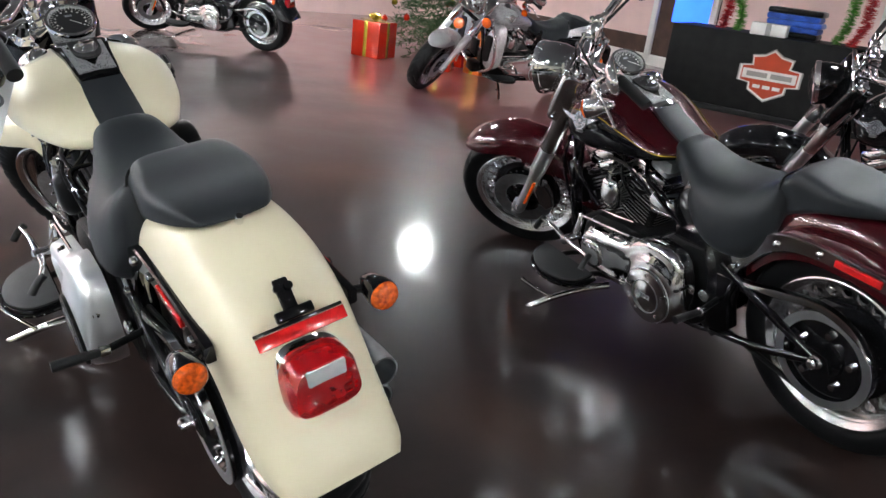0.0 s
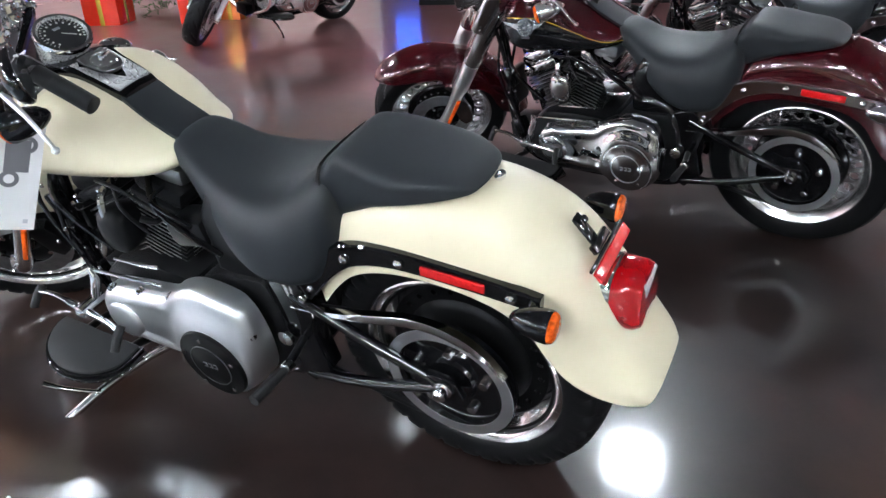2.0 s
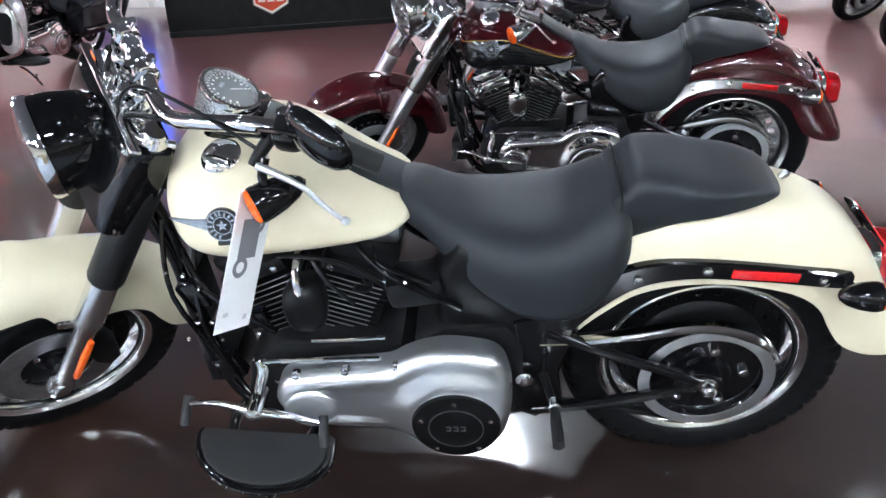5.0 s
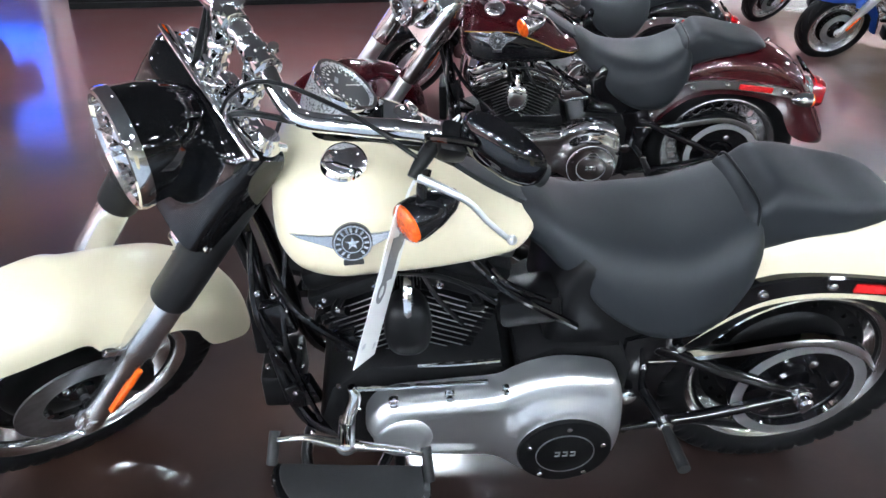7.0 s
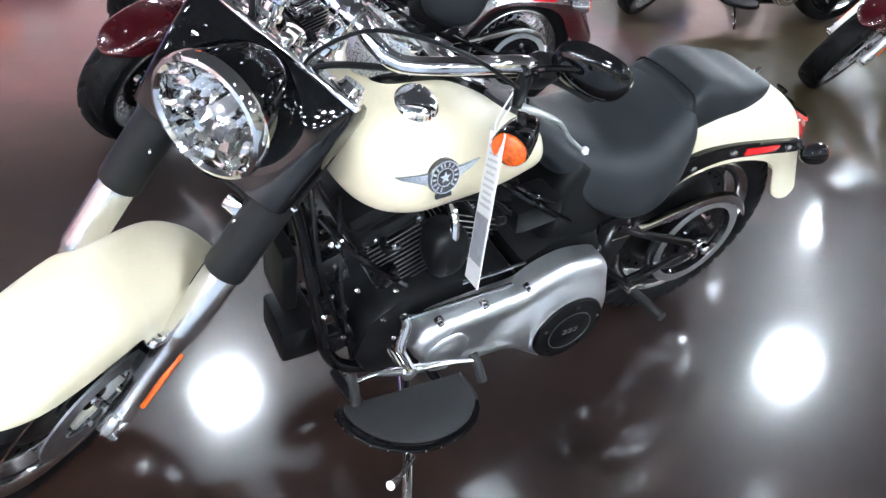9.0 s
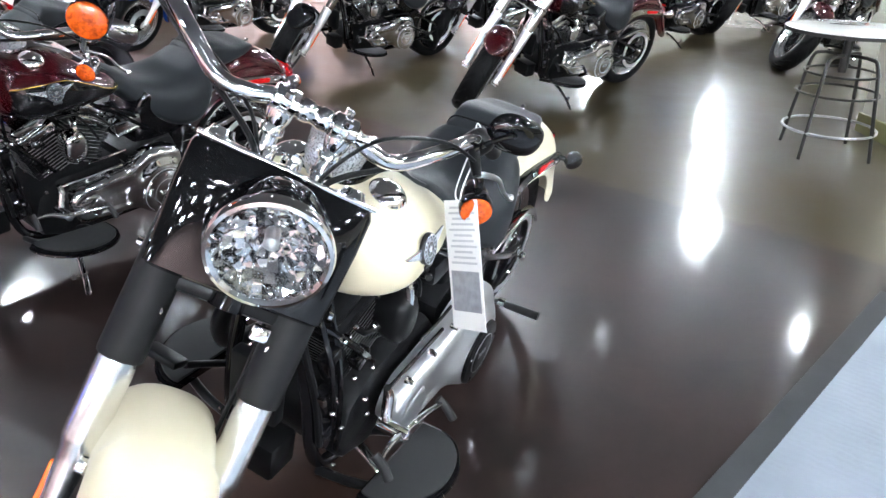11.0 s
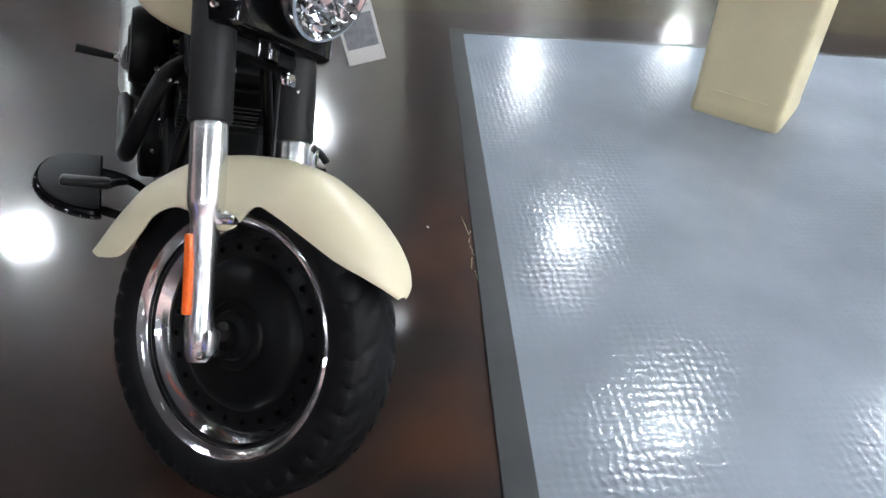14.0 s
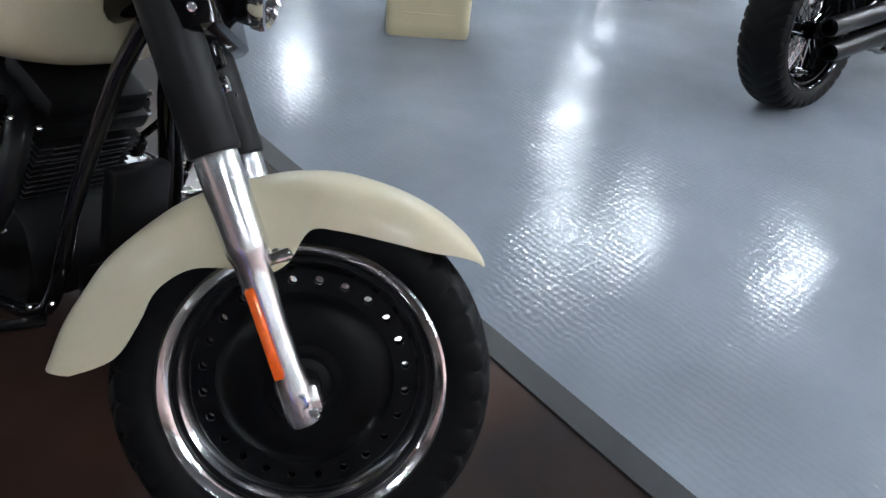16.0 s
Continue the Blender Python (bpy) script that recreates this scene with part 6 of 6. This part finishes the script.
tinsel("garland", "red tinsel garland beside the display", RED_TINSEL, on_plinth(0.42, 0.35), 0.8, 0.1)
tinsel("garland", "green tinsel garland beside the display", GREEN_TINSEL, on_plinth(0.62, 0.3), 0.9, -0.15)
tinsel("garland", "green tinsel garland beside the display", GREEN_TINSEL, on_plinth(1.6, 0.3), 0.9, 0.25)
tinsel("garland", "red tinsel garland beside the display", RED_TINSEL, on_plinth(1.75, 0.3), 0.9, 0.25)
cl = thing("folded_clothing", "stack of folded blue clothing on the plinth", "clothing", at=on_plinth(1.15, 0.45))
for i in range(5):
    part("garment", box((0.55 - 0.02 * (i % 2), 0.38, 0.06), (0.01 * (i % 3), 0, 0.031 + 0.058 * i), 0.022), BLUE_CLOTH if i % 4 else SATIN_BLACK, cl)
bd = thing("framed_board", "white framed notice board standing on the plinth", "sign", at=on_plinth(2.25, 0.42, 0))
part("board", box((0.62, 0.03, 0.75), (0, 0, 0.385), 0.004), SHIELD_WHITE, bd)
part("picture", box((0.46, 0.008, 0.30), (0, -0.018, 0.5), 0), PRINT_MID, bd)
for i in range(4):
    part("text_bar", box((0.40 - 0.06 * (i % 2), 0.006, 0.025), (0, -0.018, 0.27 - 0.05 * i), 0), PRINT_PALE, bd)
gift("small red wrapped gift standing on the plinth", GIFT_RED, GOLD, (0.3, 0.25, 0.3), on_plinth(2.75, 0.35, 12))
gift("white parcel with a pale ribbon on the plinth", SHIELD_WHITE, SHIELD_GREY, (0.35, 0.25, 0.12), on_plinth(0.98, 0.14, 3), False)


# christmas tree and gifts
def fir(at):
    tree = thing("christmas_tree", "decorated green christmas tree with red and gold baubles", "christmas tree", at=at)
    part("trunk", tube([(0, 0, 0), (0, 0, 1.2), (0, 0, 2.45)], [0.06, 0.045, 0.01], 10), BARK, tree)
    verts, faces = [], []
    for i in range(520):
        h = 0.22 + 2.3 * (i / 520) ** 1.15
        a = i * 2.399 + random.random()
        reach = (1.08 * (1 - (h - 0.2) / 2.45) + 0.06) * random.uniform(0.75, 1.08)
        d = Vector((math.cos(a), math.sin(a), random.uniform(-0.28, -0.02)))
        for k in range(int(10 + 26 * reach)):
            u = random.uniform(0.15, 1)
            o = Vector((0, 0, h)) + d * reach * u
            w = Vector((random.gauss(0, 1), random.gauss(0, 1), random.gauss(0, 0.6))).normalized() * 0.085 + d * 0.06
            s = w.orthogonal().normalized() * 0.008
            b = len(verts)
            verts += [o - s, o + s, o + w]
            faces.append((b, b + 1, b + 2))
    part("foliage", bm_from(verts, faces), NEEDLES, tree, "", 0)
    for i in range(46):
        h = random.uniform(0.35, 2.2)
        a = random.random() * 6.28
        r = 1.04 * (1 - (h - 0.2) / 2.45) + 0.05
        o = (r * math.cos(a), r * math.sin(a), h)
        part("bauble", lathe([(-0.045, 0.001), (-0.035, 0.028), (0, 0.045), (0.035, 0.028), (0.045, 0.012), (0.055, 0.01), (0.055, 0)], o, (0, 0, 1), 14), GIFT_RED if i % 3 else GOLD, tree)
    return tree


fir(pose(-6.35, 5.75, 0))
gift("large red foil gift with a gold bow under the tree", GIFT_RED, GOLD, (0.40, 0.38, 0.42), pose(-5.98, 4.21, 0, 0, 0, 25))
gift("small red foil gift with a gold bow under the tree", GIFT_RED, GOLD, (0.28, 0.26, 0.3), pose(-5.08, 4.6, 0, 0, 0, 40))
gift("slim tall copper foil gift under the tree", GIFT_ORANGE, GOLD, (0.24, 0.24, 0.62), pose(-4.82, 4.95, 0, 0, 0, 15), False)
gift("red foil gift with a gold bow under the tree", GIFT_RED, GOLD, (0.34, 0.32, 0.36), pose(-5.42, 5.05, 0, 0, 0, 30))
# blue panel added for its floor reflection; the real blue thing is unseen
scr = thing("wall_cabinet", "tall white-framed brown cabinet with an added blue glowing panel", "screen", at=pose(-5.2, Y1 - 0.05, 1.7))
part("panel", box((0.7, 0.05, 1.6), (0.05, 0, -0.2), 0.01), BLUE_GLOW, scr)
part("back_panel", box((1.16, 0.03, 2.6), (-0.11, 0.03, -0.4), 0.004), WALL_DARK, scr, "dark brown panel behind the blue glow")
part("frame", joined(box((0.10, 0.08, 2.66), (-0.64, 0, -0.37), 0.006), box((0.10, 0.08, 2.66), (0.42, 0, -0.37), 0.006), box((0.955, 0.08, 0.14), (-0.11, 0, -1.63), 0.006), box((0.955, 0.08, 0.10), (-0.11, 0, 0.90), 0.006)), TRIM_WHITE, scr, "white painted frame")
wp = thing("white_panel", "white low display panel beside the plinth", "panel", at=pose(-0.95, 7.85, 0, 0, 0, 20))
part("board", box((1.1, 0.25, 1.2), (0, 0, 0.6), 0.01), SHIELD_WHITE, wp)

# waste bin on the mat
BIN = Matrix.Translation((0.59, -2.36, 0.004)) @ Matrix.Rotation(radians(37.6), 4, "Z")
wb = thing("waste_bin", "tall square beige plastic waste bin on the mat", "bin", at=BIN)
rings = []
for z, k in ((0.0, 0.93), (0.015, 0.95), (0.06, 0.955), (0.065, 0.945), (0.66, 0.985), (0.67, 0.985)):
    rings.append([(u * k, v * k, z) for u, v in ell(0.21, 0.205, 14, 40)])
part("body", loft(rings), BEIGE, wb)
rings = []
for z, k in ((0.668, 1.01), (0.70, 1.015), (0.71, 0.995), (0.86, 0.96), (0.92, 0.86), (0.94, 0.6)):
    rings.append([(u * k, v * k, z) for u, v in ell(0.21, 0.205, 12, 40)])
part("lid", loft(rings), BEIGE, wb, "domed beige lid with a seam")
part("panel_line", joined(*[moved(box((0.24, 0.004, 0.006), (0, -0.1985, 0.115), 0.001), Matrix.Rotation(radians(180 * i), 4, "Z")) for i in range(2)]), BEIGE, wb)


# stools and tables with bent steel legs
def bent_legs(owner, height, foot, rings):
    """Four bent legs with round rings between them."""
    for i in range(4):
        a = math.pi / 4 + i * math.pi / 2
        c, d = math.cos(a), math.sin(a)
        line = ((0.03, height), (foot * 0.5, height), (foot * 0.70, height - 0.05), (foot * 0.86, height * 0.45), (foot, 0.0))
        part("leg", tube([(q * c, q * d, z) for q, z in line], 0.0115, 10), STEEL_BLACK, owner)
    for z, r in rings:
        part("ring", tube([(r * math.cos(2 * math.pi * i / 24), r * math.sin(2 * math.pi * i / 24), z) for i in range(25)], 0.008, 8, 1), STEEL_BLACK if z > 0.3 else DULL_STEEL, owner)


def stool(at):
    s = thing("bar_stool", "black steel stool with a round pale-topped seat", "stool", "bar stools", at=at)
    part("seat", lathe([(0.585, 0.0), (0.585, 0.17), (0.592, 0.185), (0.612, 0.185), (0.618, 0.175), (0.618, 0.0)], (0, 0, 0), (0, 0, 1), 32), GLOSS_BLACK, s, "round black-rimmed seat")
    part("seat_top", lathe([(0.6185, 0.0), (0.6185, 0.17), (0.621, 0.168), (0.621, 0.0)], (0, 0, 0), (0, 0, 1), 32), TABLE_WHITE, s, "pale laminate seat top")
    part("post", tube([(0, 0, 0.40), (0, 0, 0.585)], 0.017, 12), STEEL_BLACK, s)
    part("swivel_plate", lathe([(0.56, 0.0), (0.56, 0.07), (0.584, 0.10), (0.584, 0.0)], (0, 0, 0), (0, 0, 1), 24), STEEL_BLACK, s)
    bent_legs(s, 0.46, 0.225, ((0.37, 0.165), (0.32, 0.175), (0.14, 0.205)))
    return s


st1 = stool(pose(3.38, -1.66, 0, 0, 0, 50))
copy_thing(st1, pose(0.17, -3.78, 0.004, 0, 0, 30))


def pub_table(at):
    t = thing("round_table", "round white-topped table on bent black steel legs", "table", "round tables", at=at)
    part("tabletop", lathe([(0.735, 0.0), (0.735, 0.35), (0.742, 0.362), (0.758, 0.362), (0.762, 0.35), (0.762, 0.0)], (0, 0, 0), (0, 0, 1), 48), TABLE_WHITE, t)
    part("edge_band", lathe([(0.738, 0.3625), (0.758, 0.3625), (0.758, 0.372), (0.738, 0.372)], (0, 0, 0), (0, 0, 1), 48, True), STEEL_BLACK, t)
    part("post", tube([(0, 0, 0.5), (0, 0, 0.735)], 0.025, 16), STEEL_BLACK, t)
    bent_legs(t, 0.60, 0.29, ((0.50, 0.21), (0.38, 0.235), (0.16, 0.27)))
    return t


pub_table(pose(3.78, -1.0, 0, 0, 0, 20))
COL = pose(4.36, -1.495, 0, 0, 0, 31.3)
setting("column", moved(box((0.45, 0.45, CEILING), (0, 0, CEILING / 2), 0.01), COL), WALL_PALE, "square cream painted column", "column")
setting("column_base", moved(box((0.48, 0.48, 0.13), (0, 0, 0.065), 0.005), COL), OLIVE, "olive baseboard round the column", "baseboard")
tb = thing("folding_table", "folding table with a chrome cross base", "table", at=pose(-0.30, -4.56, 0.004, 0, 0, 20))
part("tabletop", box((0.9, 0.7, 0.03), (0, 0, 0.73), 0.008), TABLE_WHITE, tb)
for a, b in (((-0.35, -0.28, 0), (0.35, 0.0, 0.36)), ((0.35, -0.28, 0), (-0.35, 0.0, 0.36)), ((-0.35, 0.28, 0), (0.0, 0.0, 0.36)), ((0.35, 0.28, 0), (0, 0, 0.36))):
    part("leg", tube([a, b, (b[0] * 0.5, b[1], 0.72)], 0.014, 8, 3), CHROME, tb)

# price tag hanging from the handlebar
tag = thing("price_tag", "long white printed hang tag hanging from the handlebar", "tag")
A, B, C, D = Vector((-0.168, -0.465, 0.603)), Vector((-0.135, -0.370, 0.572)), Vector((-0.102, -0.305, 0.848)), Vector((-0.102, -0.400, 0.858))
ex, ez = (A - B), (D - A)
H, W = ez.length, 0.1
ez.normalize()
ex = A - B
ex = (ex - ez * ex.dot(ez)).normalized()
ey = ez.cross(ex)
TG = Matrix((ex, ey, ez)).transposed().to_4x4()
TG.translation = (A + B) / 2
part("card", moved(box((W, 0.0012, H), (0, 0, H / 2), 0), TG), WHITE_CARD, tag, smooth=0)
s_out = 1 if (ey @ Vector((1, -1.1, 0.5))) > 0 else -1
text_bar(0.05, 0.075, (0.0, s_out * 0.0012, H * 0.66), TG, tag, PRINT_GREY, "picture")
for q in range(2):
    part("picture", moved(lathe([(0, 0.020), (0.0006, 0.020), (0.0006, 0.011), (0, 0.011)], (0.012 - 0.03 * q, s_out * 0.0007, H * (0.46 + 0.3 * q)), (0, s_out, 0), 24, True), TG), PRINT_GREY, tag, smooth=0)
text_bar(0.014, 0.008, (0.028, s_out * 0.0012, 0.035), TG, tag, PRINT_PALE)
text_bar(0.010, 0.010, (-0.03, s_out * 0.0012, 0.022), TG, tag, PRINT_PALE)
text_bar(0.084, 0.085, (0, -s_out * 0.0012, H * 0.30), TG, tag, PRINT_MID, "printed_block")
for i in range(11):
    text_bar(0.078 - 0.012 * (i % 3), 0.0045, (0.002 * (i % 2), -s_out * 0.0012, H * 0.52 + 0.0115 * i), TG, tag, PRINT_PALE)
part("string", tube([TG @ Vector((0, 0, H - 0.005)), TG @ Vector((0.01, 0.004, H + 0.03)), (-0.03, -0.37, 0.955), (-0.01, -0.35, 0.985), (-0.04, -0.355, 0.95), TG @ Vector((-0.006, -0.004, H + 0.02)), TG @ Vector((0, 0, H - 0.008))], 0.0016, 6), WHITE_CARD, tag)

# more motorcycles
black_bike = motorcycle("motorcycle", "black cruiser motorcycle with chrome engine and black leather seat", BLACK_BIKE, ROW, parked(0.80, 3.32, 178))
silver_bike = motorcycle("motorcycle", "silver touring motorcycle with leg shields, saddlebags and amber lamps", SILVER_BIKE, ROW, parked(-3.88, 4.50, 262))
blue_bike = motorcycle("motorcycle", "blue and chrome cruiser motorcycle in the far row", BLUE_BIKE, ROW, parked(7.4, 0.9, 160), 20)
WIRE_AT = parked(-1.09 + 0.812 * math.cos(radians(251)), -2.72 + 0.812 * math.sin(radians(251)), 251, 10)
wire_bike = motorcycle("motorcycle", "black motorcycle with wire-spoked wheels standing on the mat", WIRE_BIKE, ROW, pose(0, 0, 0.004) @ WIRE_AT, 0)
for ob, x, y, a in ((black_bike, 1.1, 4.88, 178), (black_bike, 1.35, 6.4, 176), (black_bike, -6.9, 2.5, 213), (red_bike, 4.3, 1.05, 158), (black_bike, 4.45, 2.95, 163), (blue_bike, 4.6, 5.0, 165), (black_bike, 4.9, 6.9, 165), (red_bike, 7.3, -0.72, 165),
                    (black_bike, 6.2, 2.4, 160), (red_bike, 7.2, 4.3, 160), (black_bike, 9.2, 0.2, 160), (black_bike, 6.6, -3.6, 170)):
    copy_thing(ob, parked(x, y, a))

# marks on the floor
rng = random.Random(11)
scrap = thing("paper_scrap", "tiny white scrap of paper on the floor", "litter", at=pose(-0.086, -0.639, 0.0, 0, 0, 20))
part("scrap", loft([[(0.006 * math.cos(a) * rng.uniform(0.7, 1.2), 0.004 * math.sin(a) * rng.uniform(0.7, 1.2), z) for a in [k * 0.7 for k in range(9)]] for z in (0.0, 0.002)]), WHITE_CARD, scrap)
for n in range(5):
    at = Vector((-0.10 - 0.068 * n, -0.772 + 0.0165 * n + rng.uniform(-0.004, 0.008), 0.0))
    flake = thing("tape_scrap", "pale shred of peeled tape beside the mat edge", "litter", "tape shreds by the mat", at=Matrix.Translation(at) @ Matrix.Rotation(radians(164.6 + rng.uniform(-9, 9)), 4, "Z"))
    w = rng.uniform(0.025, 0.06)
    rings = [[(x * w, y - 0.003 + rng.uniform(-0.0012, 0.0012), z) for x, y in ((-1, 0), (-0.5, 0), (0, 0.001), (0.5, 0), (1, 0.001))] for y, z in ((0, 0), (0, 0.0012), (0.005, 0.0016), (0.006, 0))]
    part("shred", loft(rings, closed=False), BEIGE, flake)
